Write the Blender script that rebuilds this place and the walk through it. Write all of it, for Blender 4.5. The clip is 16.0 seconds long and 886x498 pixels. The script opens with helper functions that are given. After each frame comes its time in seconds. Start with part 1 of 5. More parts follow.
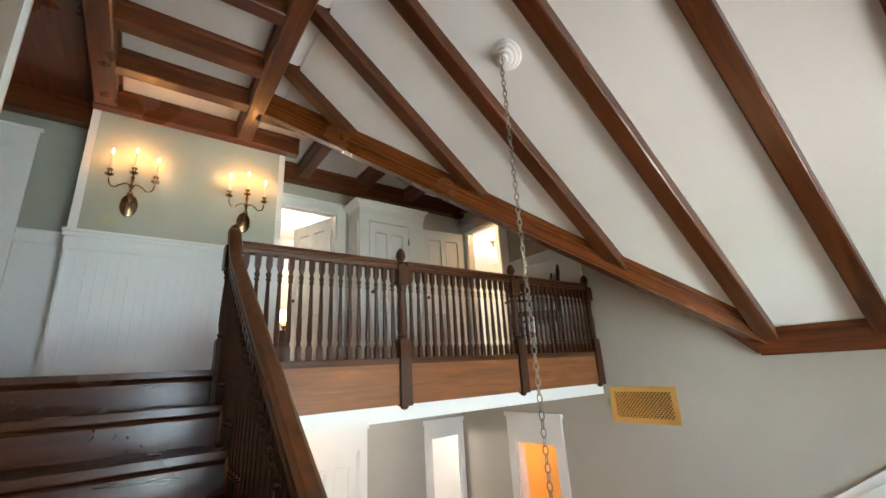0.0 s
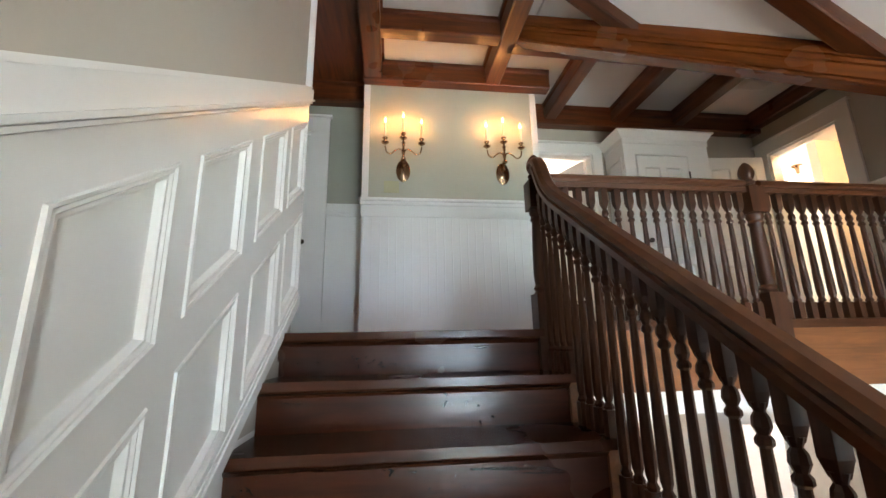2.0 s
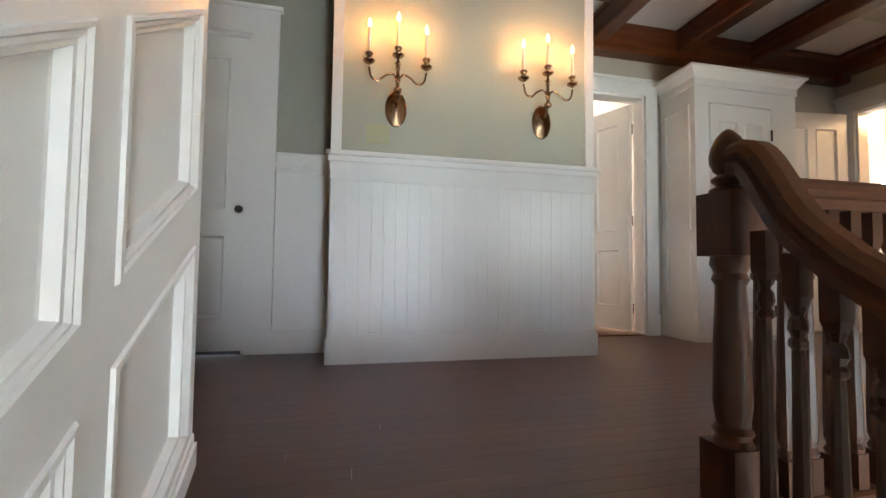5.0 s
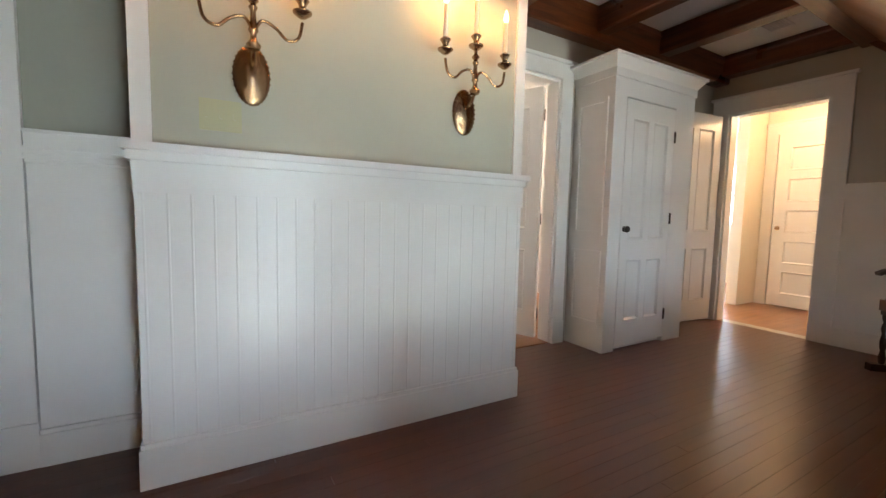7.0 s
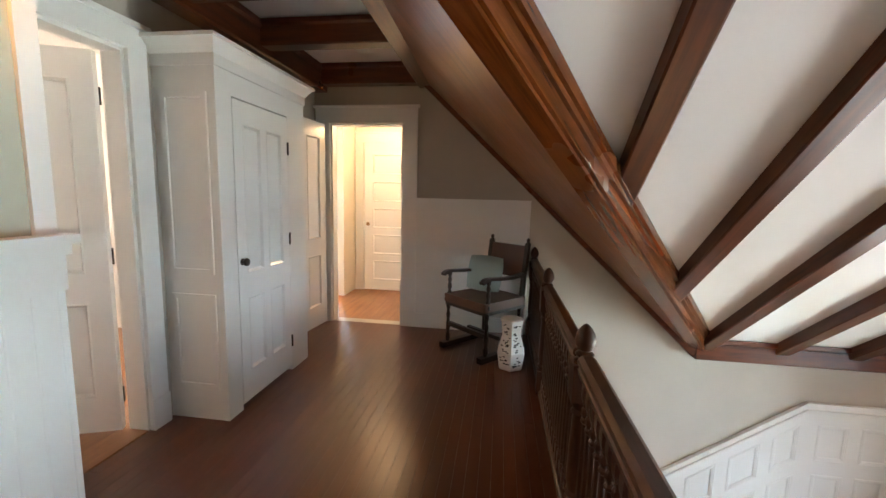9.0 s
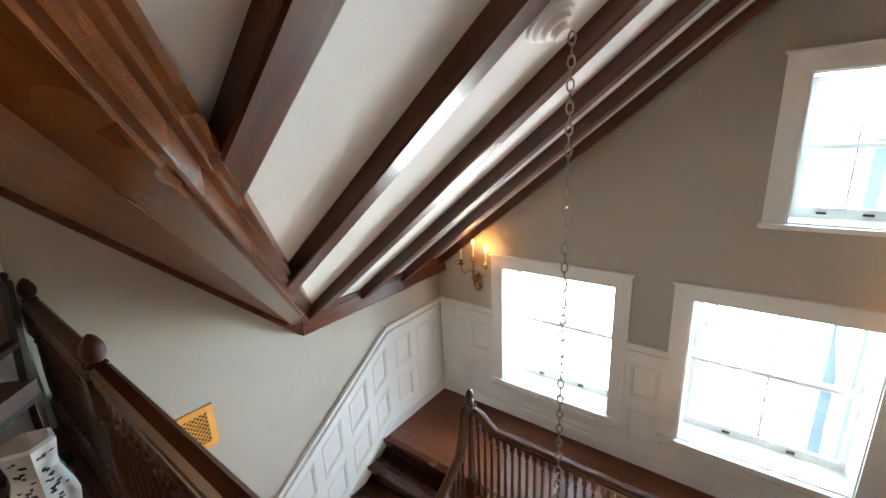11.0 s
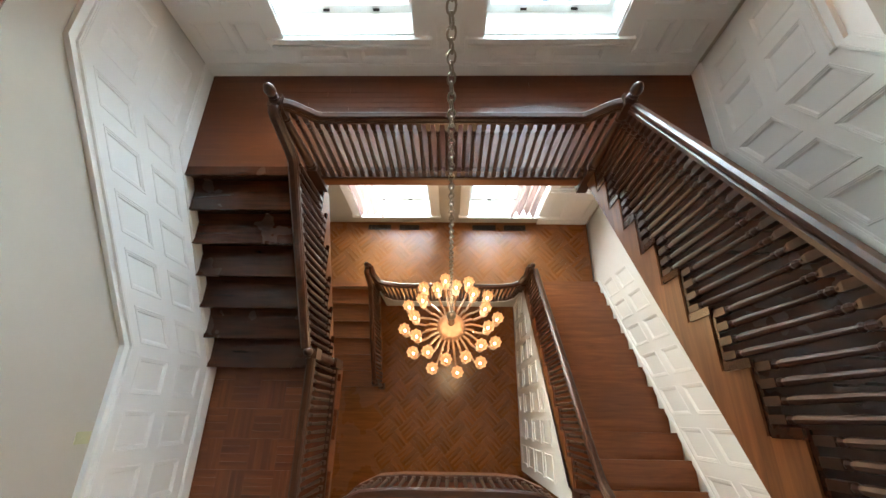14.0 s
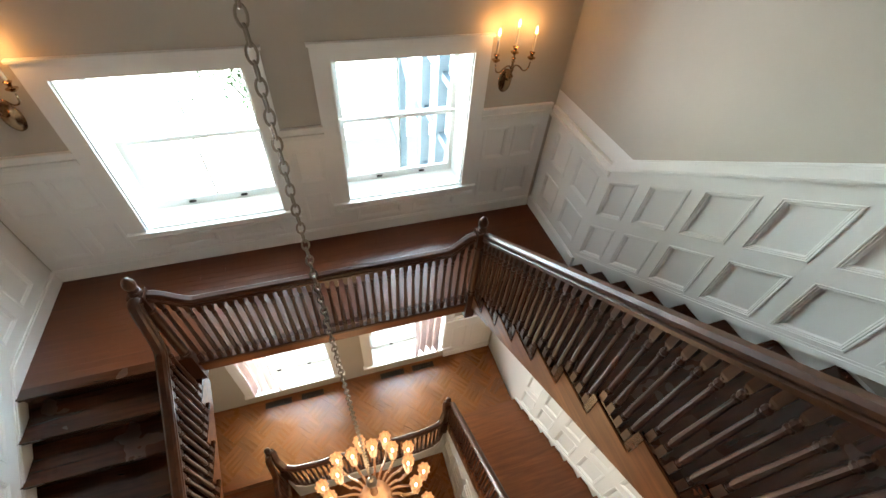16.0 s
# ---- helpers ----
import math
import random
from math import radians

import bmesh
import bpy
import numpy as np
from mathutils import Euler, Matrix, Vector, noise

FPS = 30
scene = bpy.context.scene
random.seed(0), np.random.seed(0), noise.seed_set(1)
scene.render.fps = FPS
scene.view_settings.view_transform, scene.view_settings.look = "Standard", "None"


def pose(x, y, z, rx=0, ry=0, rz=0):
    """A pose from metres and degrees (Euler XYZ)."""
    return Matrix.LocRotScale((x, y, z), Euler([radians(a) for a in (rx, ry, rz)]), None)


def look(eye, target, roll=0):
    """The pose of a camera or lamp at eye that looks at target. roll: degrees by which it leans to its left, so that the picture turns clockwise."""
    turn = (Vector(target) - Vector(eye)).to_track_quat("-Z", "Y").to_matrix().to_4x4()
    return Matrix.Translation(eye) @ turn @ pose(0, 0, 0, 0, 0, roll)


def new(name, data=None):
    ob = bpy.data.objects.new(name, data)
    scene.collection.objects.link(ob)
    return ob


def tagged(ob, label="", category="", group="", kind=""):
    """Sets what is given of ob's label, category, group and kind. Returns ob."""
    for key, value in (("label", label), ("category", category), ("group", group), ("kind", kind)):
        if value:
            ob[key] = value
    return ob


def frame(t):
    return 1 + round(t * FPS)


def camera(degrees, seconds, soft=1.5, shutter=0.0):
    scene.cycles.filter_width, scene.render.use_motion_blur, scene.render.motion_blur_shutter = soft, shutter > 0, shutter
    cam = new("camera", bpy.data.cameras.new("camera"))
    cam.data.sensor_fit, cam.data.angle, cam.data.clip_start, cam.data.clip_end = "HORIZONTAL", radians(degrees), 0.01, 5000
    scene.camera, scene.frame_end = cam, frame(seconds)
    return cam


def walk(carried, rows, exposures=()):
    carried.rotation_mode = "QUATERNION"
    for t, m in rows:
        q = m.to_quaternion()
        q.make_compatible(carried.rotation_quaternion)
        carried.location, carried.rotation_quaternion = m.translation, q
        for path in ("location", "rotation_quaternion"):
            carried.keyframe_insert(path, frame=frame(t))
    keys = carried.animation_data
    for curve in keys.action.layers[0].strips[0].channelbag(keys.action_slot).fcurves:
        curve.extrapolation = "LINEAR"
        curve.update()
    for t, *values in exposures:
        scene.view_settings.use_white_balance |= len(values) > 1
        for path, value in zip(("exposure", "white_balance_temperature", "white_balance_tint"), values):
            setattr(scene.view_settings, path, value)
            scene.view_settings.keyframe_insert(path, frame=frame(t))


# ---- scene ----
cam = camera(94.9, 16.0)
PATH = [
    (0, (0.789, -2.755, -0.081), (1.939, -1.223, 0.494), -3.3),
    (0.5, (0.702, -2.518, -0.144), (1.508, -0.766, 0.387), -3.2),
    (1, (0.604, -2.305, -0.181), (1.105, -0.432, 0.311), -2.4),
    (1.5, (0.554, -2.086, -0.129), (0.847, -0.167, 0.353), -1.7),
    (2, (0.47, -1.89, -0.055), (0.711, 0.044, 0.396), -1.1),
    (2.5, (0.406, -1.734, 0.052), (0.652, 0.211, 0.447), -0.8),
    (3, (0.397, -1.556, 0.172), (0.653, 0.399, 0.505), -0.3),
    (3.5, (0.345, -1.363, 0.27), (0.64, 0.595, 0.555), -0.1),
    (4, (0.333, -1.17, 0.381), (0.662, 0.79, 0.604), 0.4),
    (6.3, (0.333, -0.289, 0.863), (1.025, 1.586, 0.771), 0.9),
    (6.5, (0.349, -0.224, 0.922), (1.11, 1.622, 0.806), 1.1),
    (7, (0.405, -0.069, 1.016), (1.394, 1.662, 0.856), 1.3),
    (7.5, (0.478, 0.076, 1.082), (1.738, 1.617, 0.886), 1.4),
    (8, (0.536, 0.197, 1.219), (2.081, 1.445, 0.986), 1.4),
    (8.5, (0.673, 0.31, 1.293), (2.485, 1.118, 1.04), 1.6),
    (9, (0.855, 0.377, 1.386), (2.819, 0.651, 1.127), 1.4),
    (9.5, (1.052, 0.469, 1.432), (3.008, 0.146, 1.169), 0.8),
    (10, (1.325, 0.454, 1.448), (3.103, -0.421, 1.173), 0.2),
    (10.2, (1.441, 0.435, 1.47), (3.114, -0.622, 1.181), -0.1),
    (12.3, (2.378, -0.025, 1.546), (2.799, -1.598, 0.384), -4.5),
    (12.5, (2.418, -0.084, 1.534), (2.76, -1.572, 0.242), -4.7),
    (13, (2.46, -0.185, 1.481), (2.651, -1.416, -0.083), -4.6),
    (13.5, (2.448, -0.282, 1.432), (2.552, -1.237, -0.322), -4.1),
    (14, (2.456, -0.317, 1.381), (2.496, -1.08, -0.467), -2.4),
    (14.5, (2.467, -0.315, 1.376), (2.436, -1.033, -0.49), 0.9),
    (15, (2.44, -0.306, 1.389), (2.308, -1.134, -0.427), 4.0),
    (15.5, (2.386, -0.283, 1.426), (2.108, -1.325, -0.259), 5.1),
    (16, (2.348, -0.239, 1.464), (1.865, -1.515, 0.001), 4.9),
]
walk(cam, [(t, look(eye, target, roll)) for t, eye, target, roll in PATH],
     [(0, -0.12, 6500, 11), (1.5, -0.02, 6500, 15), (3.5, -0.08, 6700, 20), (6.5, 0.08, 6500, 17), (8.0, 0.12, 6600, 18), (9.0, 0.3, 6400, 15), (10.2, 0.42, 6200, 12), (12.3, 0.0, 5900, 9), (13.0, -0.05, 5800, 8), (14.0, 0.25, 6300, 9), (14.5, 0.42, 6700, 10), (15.2, 0.35, 6600, 9), (16, 0.05, 6300, 9)])
# ---- world and light ----
world = bpy.data.worlds.new("sky")
scene.world = world
world.use_nodes = True
wn = world.node_tree
sky = wn.nodes.new("ShaderNodeTexSky")
sky.sky_type = "NISHITA"
sky.sun_disc = False
sky.sun_elevation = radians(40)
sky.sun_rotation = radians(262)
wn.links.new(sky.outputs[0], wn.nodes["Background"].inputs[0])
wn.nodes["Background"].inputs[1].default_value = 0.15


def lamp(name, kind, power, colour, at, target=None, size=0.1, size_y=None, spread=None):
    data = bpy.data.lights.new(name, kind)
    data.energy, data.color = power, colour
    ob = new(name, data)
    if kind == "AREA":
        data.shape = "RECTANGLE"
        data.size, data.size_y = size, size_y or size
    elif kind == "POINT":
        data.shadow_soft_size = size
    elif kind == "SUN":
        data.angle = radians(size)
    ob.matrix_world = look(at, target) if target else Matrix.Translation(at)
    return ob


lamp("sun", "SUN", 5.0, (1.0, 0.95, 0.88), (-14, -2, 12), (0, 0, 0), 0.5)
DAY = (0.81, 0.945, 1.0)
# the open sky before the gable, and the sunlit ground that shines up through the windows
lamp("sky_daylight", "AREA", 6000, (0.70, 0.88, 1.0), (0.0, -9.5, 1.6), (2.2, -3.6, 0.6), 10.0, 8.0)
# the sunlit lawn, which shines level and upwards through the windows on to the hall
lamp("lawn_daylight", "AREA", 3900, (0.84, 1.0, 0.86), (1.6, -13.5, -4.4), (2.4, -3.6, -0.6), 15.0, 4.2)
lamp("ground_daylight", "AREA", 1300, (1.0, 0.97, 0.90), (4.3, -6.6, -4.4), (3.2, -2.6, 0.4), 2.6, 4.0)
for wx in (3.41, 1.55):
    lamp("window_daylight", "AREA", 60, (0.70, 0.88, 1.0), (wx, -4.6, -3.0), (wx, -1.5, -5.0), 1.3, 1.3)

# ---- materials ----


def mat(name, base, rough=0.5, metal=0.0, coat=0.0, emit=None, power=0.0):
    m = bpy.data.materials.new(name)
    m.use_nodes = True
    b = m.node_tree.nodes["Principled BSDF"]
    b.inputs["Base Color"].default_value = (*base, 1)
    b.inputs["Roughness"].default_value = rough
    b.inputs["Metallic"].default_value = metal
    b.inputs["Coat Weight"].default_value = coat
    b.inputs["Coat Roughness"].default_value = 0.15
    if emit:
        b.inputs["Emission Color"].default_value = (*emit, 1)
        b.inputs["Emission Strength"].default_value = power
    return m


def add(m, kind, **inputs):
    n = m.node_tree.nodes.new(kind)
    for key, value in inputs.items():
        n.inputs[key.replace("_", " ")].default_value = value
    return n


def ramp_of(m, stops):
    n = m.node_tree.nodes.new("ShaderNodeValToRGB")
    e = n.color_ramp.elements
    while len(e) < len(stops):
        e.new(0.5)
    for el, (p, c) in zip(e, stops):
        el.position, el.color = p, (*c, 1)
    return n


def wood(name, dark, light, axis="x", rough=0.3, coat=0.35, fine=1.0, per_piece=0.0, bump=0.15, spec=0.35):
    """Stained timber: long grain along the axis, blotches across it, pores as relief."""
    m = mat(name, dark, rough, 0, coat)
    t, link = m.node_tree, m.node_tree.links.new
    b = t.nodes["Principled BSDF"]
    b.inputs["Specular IOR Level"].default_value = spec
    co = t.nodes.new("ShaderNodeTexCoord")
    mp = t.nodes.new("ShaderNodeMapping")
    s = [22 * fine] * 3
    s["xyz".index(axis)] = 1.6 * fine
    mp.inputs["Scale"].default_value = s
    link(co.outputs["Object"], mp.inputs["Vector"])
    if per_piece:
        info = t.nodes.new("ShaderNodeObjectInfo")
        mul = t.nodes.new("ShaderNodeMath")
        mul.operation = "MULTIPLY"
        mul.inputs[1].default_value = 37.0
        link(info.outputs["Random"], mul.inputs[0])
        link(mul.outputs[0], mp.inputs["Location"])
    grain = add(m, "ShaderNodeTexNoise", Scale=1.0, Detail=7.0, Roughness=0.65, Distortion=0.6)
    link(mp.outputs[0], grain.inputs["Vector"])
    blotch = add(m, "ShaderNodeTexNoise", Scale=2.3, Detail=3.0)
    link(co.outputs["Object"], blotch.inputs["Vector"])
    r = ramp_of(m, [(0.32, dark), (0.72, light)])
    link(grain.outputs[0], r.inputs[0])
    mid = tuple((a + c) / 2 * 0.8 for a, c in zip(dark, light))
    mix = t.nodes.new("ShaderNodeMix")
    mix.data_type = "RGBA"
    r2 = ramp_of(m, [(0.4, (0, 0, 0)), (0.75, (0.6, 0.6, 0.6))])
    link(blotch.outputs[0], r2.inputs[0])
    link(r2.outputs[0], mix.inputs[0])
    link(r.outputs[0], mix.inputs[6])
    mix.inputs[7].default_value = (*mid, 1)
    out = mix.outputs[2]
    if per_piece:
        hsv = add(m, "ShaderNodeHueSaturation")
        rr = t.nodes.new("ShaderNodeMapRange")
        rr.inputs[3].default_value, rr.inputs[4].default_value = 1 - per_piece, 1 + per_piece
        link(info.outputs["Random"], rr.inputs[0])
        link(rr.outputs[0], hsv.inputs["Value"])
        link(out, hsv.inputs["Color"])
        out = hsv.outputs[0]
    link(out, b.inputs["Base Color"])
    rr2 = t.nodes.new("ShaderNodeMapRange")
    rr2.inputs[3].default_value, rr2.inputs[4].default_value = rough * 0.75, rough * 1.4
    link(blotch.outputs[0], rr2.inputs[0])
    link(rr2.outputs[0], b.inputs["Roughness"])
    bu = add(m, "ShaderNodeBump", Strength=bump, Distance=0.002)
    link(grain.outputs[0], bu.inputs["Height"])
    link(bu.outputs[0], b.inputs["Normal"])
    return m


def paint(name, colour, rough=0.4, vary=0.06, bump=0.08, scale=60.0, coat=0.0):
    """Brushed or rolled paint: faint clouding and roller stipple."""
    m = mat(name, colour, rough, 0, coat)
    t, link = m.node_tree, m.node_tree.links.new
    b = t.nodes["Principled BSDF"]
    co = t.nodes.new("ShaderNodeTexCoord")
    big = add(m, "ShaderNodeTexNoise", Scale=1.7, Detail=5.0)
    fine = add(m, "ShaderNodeTexNoise", Scale=scale, Detail=3.0)
    for n in (big, fine):
        link(co.outputs["Object"], n.inputs["Vector"])
    r = ramp_of(m, [(0.3, tuple(c * (1 - vary) for c in colour)), (0.7, tuple(min(1, c * (1 + vary)) for c in colour))])
    link(big.outputs[0], r.inputs[0])
    link(r.outputs[0], b.inputs["Base Color"])
    bu = add(m, "ShaderNodeBump", Strength=bump, Distance=0.003)
    link(fine.outputs[0], bu.inputs["Height"])
    link(bu.outputs[0], b.inputs["Normal"])
    return m


BEAM_X = wood("beam_wood_x", (0.036, 0.008, 0.002), (0.175, 0.043, 0.010), "x", 0.28, 0.2, 1.0, 0.0, 0.08)
BEAM_Y = wood("beam_wood_y", (0.036, 0.008, 0.002), (0.175, 0.043, 0.010), "y", 0.28, 0.2, 1.0, 0.0, 0.08)
RAIL_X = wood("rail_wood_x", (0.026, 0.008, 0.0025), (0.092, 0.028, 0.008), "x", 0.36, 0.05)
RAIL_Y = wood("rail_wood_y", (0.026, 0.008, 0.0025), (0.092, 0.028, 0.008), "y", 0.36, 0.05)
POST = wood("post_wood", (0.020, 0.006, 0.0022), (0.072, 0.021, 0.006), "z", 0.38, 0.05)
FASCIA = wood("fascia_wood", (0.110, 0.038, 0.012), (0.270, 0.100, 0.030), "x", 0.4, 0.2)
STRINGER = wood("stringer_wood", (0.110, 0.040, 0.013), (0.260, 0.100, 0.032), "y", 0.4, 0.2)
VARNISH = wood("varnished_beam_wood", (0.060, 0.014, 0.003), (0.210, 0.058, 0.012), "x", 0.24, 0.25)
SOFFIT = wood("soffit_wood", (0.130, 0.036, 0.008), (0.320, 0.100, 0.022), "x", 0.32, 0.15, 1.0, 0.0, 0.1, 0.25)
TREAD = wood("tread_wood", (0.019, 0.0055, 0.0021), (0.058, 0.016, 0.0058), "x", 0.24, 0.10, 1.0, 0.0, 0.10, 0.3)
TREAD_LOW = wood("lower_tread_wood", (0.150, 0.046, 0.014), (0.310, 0.108, 0.034), "x", 0.3, 0.25)
BOARD = wood("floor_board_wood", (0.074, 0.019, 0.006), (0.106, 0.028, 0.0085), "x", 0.28, 0.0, 1.0, 0.10, 0.01, 0.5)
for socket in ("Roughness", "Normal"):
    BOARD.node_tree.links.remove(BOARD.node_tree.nodes["Principled BSDF"].inputs[socket].links[0])
PARQUET = wood("parquet_wood", (0.160, 0.052, 0.013), (0.290, 0.108, 0.031), "x", 0.26, 0.3, 1.0, 0.12)
PARQUET_DARK = wood("dark_parquet_wood", (0.080, 0.022, 0.008), (0.170, 0.052, 0.018), "x", 0.3, 0.3, 1.0, 0.2)
OAK = wood("corridor_oak", (0.200, 0.075, 0.026), (0.360, 0.155, 0.055), "x", 0.3, 0.3)
RISER = wood("riser_wood", (0.018, 0.0045, 0.0018), (0.056, 0.0145, 0.005), "x", 0.24, 0.12, 1.0, 0.0, 0.10, 0.32)


def along(m, direction):
    """Turn a timber's grain to run along a sloping member."""
    mp = next(n for n in m.node_tree.nodes if n.bl_idname == "ShaderNodeMapping")
    mp.vector_type = "TEXTURE"
    mp.inputs["Rotation"].default_value = Vector(direction).to_track_quat("X", "Z").to_euler()
    mp.inputs["Scale"].default_value = [1 / v for v in mp.inputs["Scale"].default_value]


RAFTER = wood("rafter_wood", (0.030, 0.0075, 0.002), (0.125, 0.033, 0.008), "x", 0.30, 0.2, 1.0, 0.0, 0.06)
along(RAFTER, (1, 0, -0.78))
along(VARNISH, (3.535, -2.69, -2.58))
along(SOFFIT, (3.535, -2.69, -2.58))


def chips(m, scale, dark):
    """Worn dark chips that gather in patches."""
    t, link = m.node_tree, m.node_tree.links.new
    b = t.nodes["Principled BSDF"]
    src = b.inputs["Base Color"].links[0].from_socket
    co = t.nodes.new("ShaderNodeTexCoord")
    small = add(m, "ShaderNodeTexNoise", Scale=scale, Detail=2.0, Distortion=0.8)
    patch = add(m, "ShaderNodeTexNoise", Scale=3.1, Detail=2.0)
    for n in (small, patch):
        link(co.outputs["Object"], n.inputs["Vector"])
    r1, r2 = ramp_of(m, [(0.66, (0, 0, 0)), (0.69, (1, 1, 1))]), ramp_of(m, [(0.50, (0, 0, 0)), (0.60, (1, 1, 1))])
    link(small.outputs[0], r1.inputs[0])
    link(patch.outputs[0], r2.inputs[0])
    mul = t.nodes.new("ShaderNodeMath")
    mul.operation = "MULTIPLY"
    link(r1.outputs[0], mul.inputs[0])
    link(r2.outputs[0], mul.inputs[1])
    mix = t.nodes.new("ShaderNodeMix")
    mix.data_type = "RGBA"
    link(mul.outputs[0], mix.inputs[0])
    link(src, mix.inputs[6])
    mix.inputs[7].default_value = (*dark, 1)
    link(mix.outputs[2], b.inputs["Base Color"])


chips(RISER, 42.0, (0.008, 0.006, 0.006))
WHITE = paint("white_semi_gloss_paint", (0.80, 0.81, 0.79), 0.30, 0.03, 0.05, 45.0, 0.25)
WHITE_MATT = paint("white_ceiling_paint", (0.80, 0.79, 0.77), 0.8, 0.03)
GREIGE = paint("greige_wall_paint", (0.44, 0.41, 0.35), 0.6, 0.04)
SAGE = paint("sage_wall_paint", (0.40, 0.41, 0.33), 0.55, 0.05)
# the sage about a quarter darker, for the alcove's north wall
SAGE_DARK = paint("darker_sage_wall", (0.30, 0.31, 0.26), 0.55, 0.05)
CREAM = paint("cream_wall_paint", (0.80, 0.76, 0.66), 0.6, 0.04)
BRASS = mat("aged_brass", (0.36, 0.24, 0.14), 0.25, 1.0)
DARK_METAL = mat("dark_bronze", (0.05, 0.04, 0.035), 0.35, 0.9)
STEEL = mat("chain_nickel", (0.30, 0.27, 0.22), 0.35, 1.0)
GILT = mat("gilt_grille", (0.62, 0.36, 0.10), 0.4, 0.6)
DARK = mat("duct_shade", (0.02, 0.02, 0.02), 0.8)
CANDLE = mat("candle_sleeve", (0.78, 0.70, 0.55), 0.5)
FLAME = mat("candle_bulb", (1, 0.8, 0.5), 0.3, emit=(1.0, 0.52, 0.17), power=12)
GLOBE = mat("lamp_glass", (1, 0.9, 0.7), 0.3, emit=(1.0, 0.72, 0.38), power=7)
AMBER = mat("amber_glass", (0.80, 0.53, 0.35), 0.2, coat=0.4)
AMBER.node_tree.nodes["Principled BSDF"].inputs["Transmission Weight"].default_value = 0.35
SHADE = mat("shade_glass", (0.76, 0.48, 0.28), 0.25, emit=(1.0, 0.55, 0.25), power=0.22)
BULB = mat("lamp_bulb", (1, 0.9, 0.7), 0.3, emit=(1.0, 0.84, 0.58), power=3.2)
PLATE = mat("switch_plate", (0.42, 0.42, 0.25), 0.35)
LEATHER = paint("brown_leather", (0.095, 0.036, 0.020), 0.42, 0.25, 0.3, 90.0)
CHAIR_WOOD = wood("chair_wood", (0.012, 0.007, 0.005), (0.035, 0.018, 0.011), "z", 0.3, 0.3)
CUSHION = paint("pale_teal_cloth", (0.32, 0.42, 0.42), 0.9, 0.08, 0.4, 200.0)
GLASS = mat("window_glass", (1, 1, 1), 0.0)
GLASS.node_tree.nodes["Principled BSDF"].inputs["Transmission Weight"].default_value = 1.0
GLASS.node_tree.nodes["Principled BSDF"].inputs["IOR"].default_value = 1.05
CURTAIN = paint("bunched_print_curtain", (0.52, 0.43, 0.41), 0.9, 0.15, 0.3, 25.0)
PORCH = paint("blue_grey_porch_paint", (0.22, 0.28, 0.33), 0.7, 0.08)
PORCH_WALL = paint("pale_blue_weatherboard", (0.38, 0.43, 0.46), 0.7, 0.08)
LEAF = paint("garden_leaf", (0.06, 0.13, 0.03), 0.6, 0.4, 0.2, 5.0)
BARK = wood("bark", (0.05, 0.035, 0.025), (0.14, 0.10, 0.07), "z", 0.9, 0.0)
LAWN = paint("lawn", (0.10, 0.16, 0.04), 0.95, 0.3, 0.5, 8.0)
# pale base colour that carries the overexposed glare outdoors
PALE_OUTDOOR = paint("pale_overexposed_outdoors", (0.62, 0.64, 0.62), 0.9, 0.06, 0.3, 6.0)
CERAMIC = mat("glazed_ceramic", (0.8, 0.8, 0.78), 0.15, coat=0.5)
INK = mat("dark_glaze", (0.03, 0.03, 0.035), 0.2, coat=0.5)

# ---- mesh helpers ----


def part(name, bm, material, parent=None, label="", smooth=False, bevel=0.0):
    if bevel:
        bmesh.ops.bevel(bm, geom=[e for e in bm.edges if e.is_manifold and e.calc_face_angle(0) > 0.7], offset=bevel, segments=1, affect="EDGES", clamp_overlap=True)
    bmesh.ops.recalc_face_normals(bm, faces=bm.faces)
    me = bpy.data.meshes.new(name)
    bm.to_mesh(me)
    bm.free()
    me.materials.append(material)
    if smooth:
        for p in me.polygons:
            p.use_smooth = True
        me.set_sharp_from_angle(angle=radians(40))
    ob = new(name, me)
    if parent:
        ob.parent = parent
        ob.matrix_parent_inverse = parent.matrix_world.inverted() if parent.type == "MESH" else parent.matrix_basis.inverted()
    if label:
        ob["label"] = label
    return ob


def reuse(name, mesh, parent, m):
    ob = new(name, mesh)
    ob.parent = parent
    ob.matrix_parent_inverse = parent.matrix_basis.inverted()
    ob.matrix_basis = m
    return ob


def thing(name, at, label, category, group="", kind=""):
    ob = new(name)
    ob.location = at
    ob.empty_display_size = 0.05
    return tagged(ob, label, category, group, kind)


def hexa(bm, a, b):
    """A solid between two loops of points."""
    va, vb = [bm.verts.new(p) for p in a], [bm.verts.new(p) for p in b]
    n = len(va)
    bm.faces.new(va[::-1])
    bm.faces.new(vb)
    for i in range(n):
        bm.faces.new((va[i], va[(i + 1) % n], vb[(i + 1) % n], vb[i]))
    return bm


def box(x0, x1, y0, y1, z0, z1, bm=None):
    return hexa(bm or bmesh.new(), [(x0, y0, z0), (x1, y0, z0), (x1, y1, z0), (x0, y1, z0)], [(x0, y0, z1), (x1, y0, z1), (x1, y1, z1), (x0, y1, z1)])


def slab(points, z0, z1, bm=None):
    return hexa(bm or bmesh.new(), [(x, y, z0) for x, y in points], [(x, y, z1) for x, y in points])


def side(points, x0, x1, bm=None):
    """A profile in y and z drawn out along x."""
    return hexa(bm or bmesh.new(), [(x0, y, z) for y, z in points], [(x1, y, z) for y, z in points])


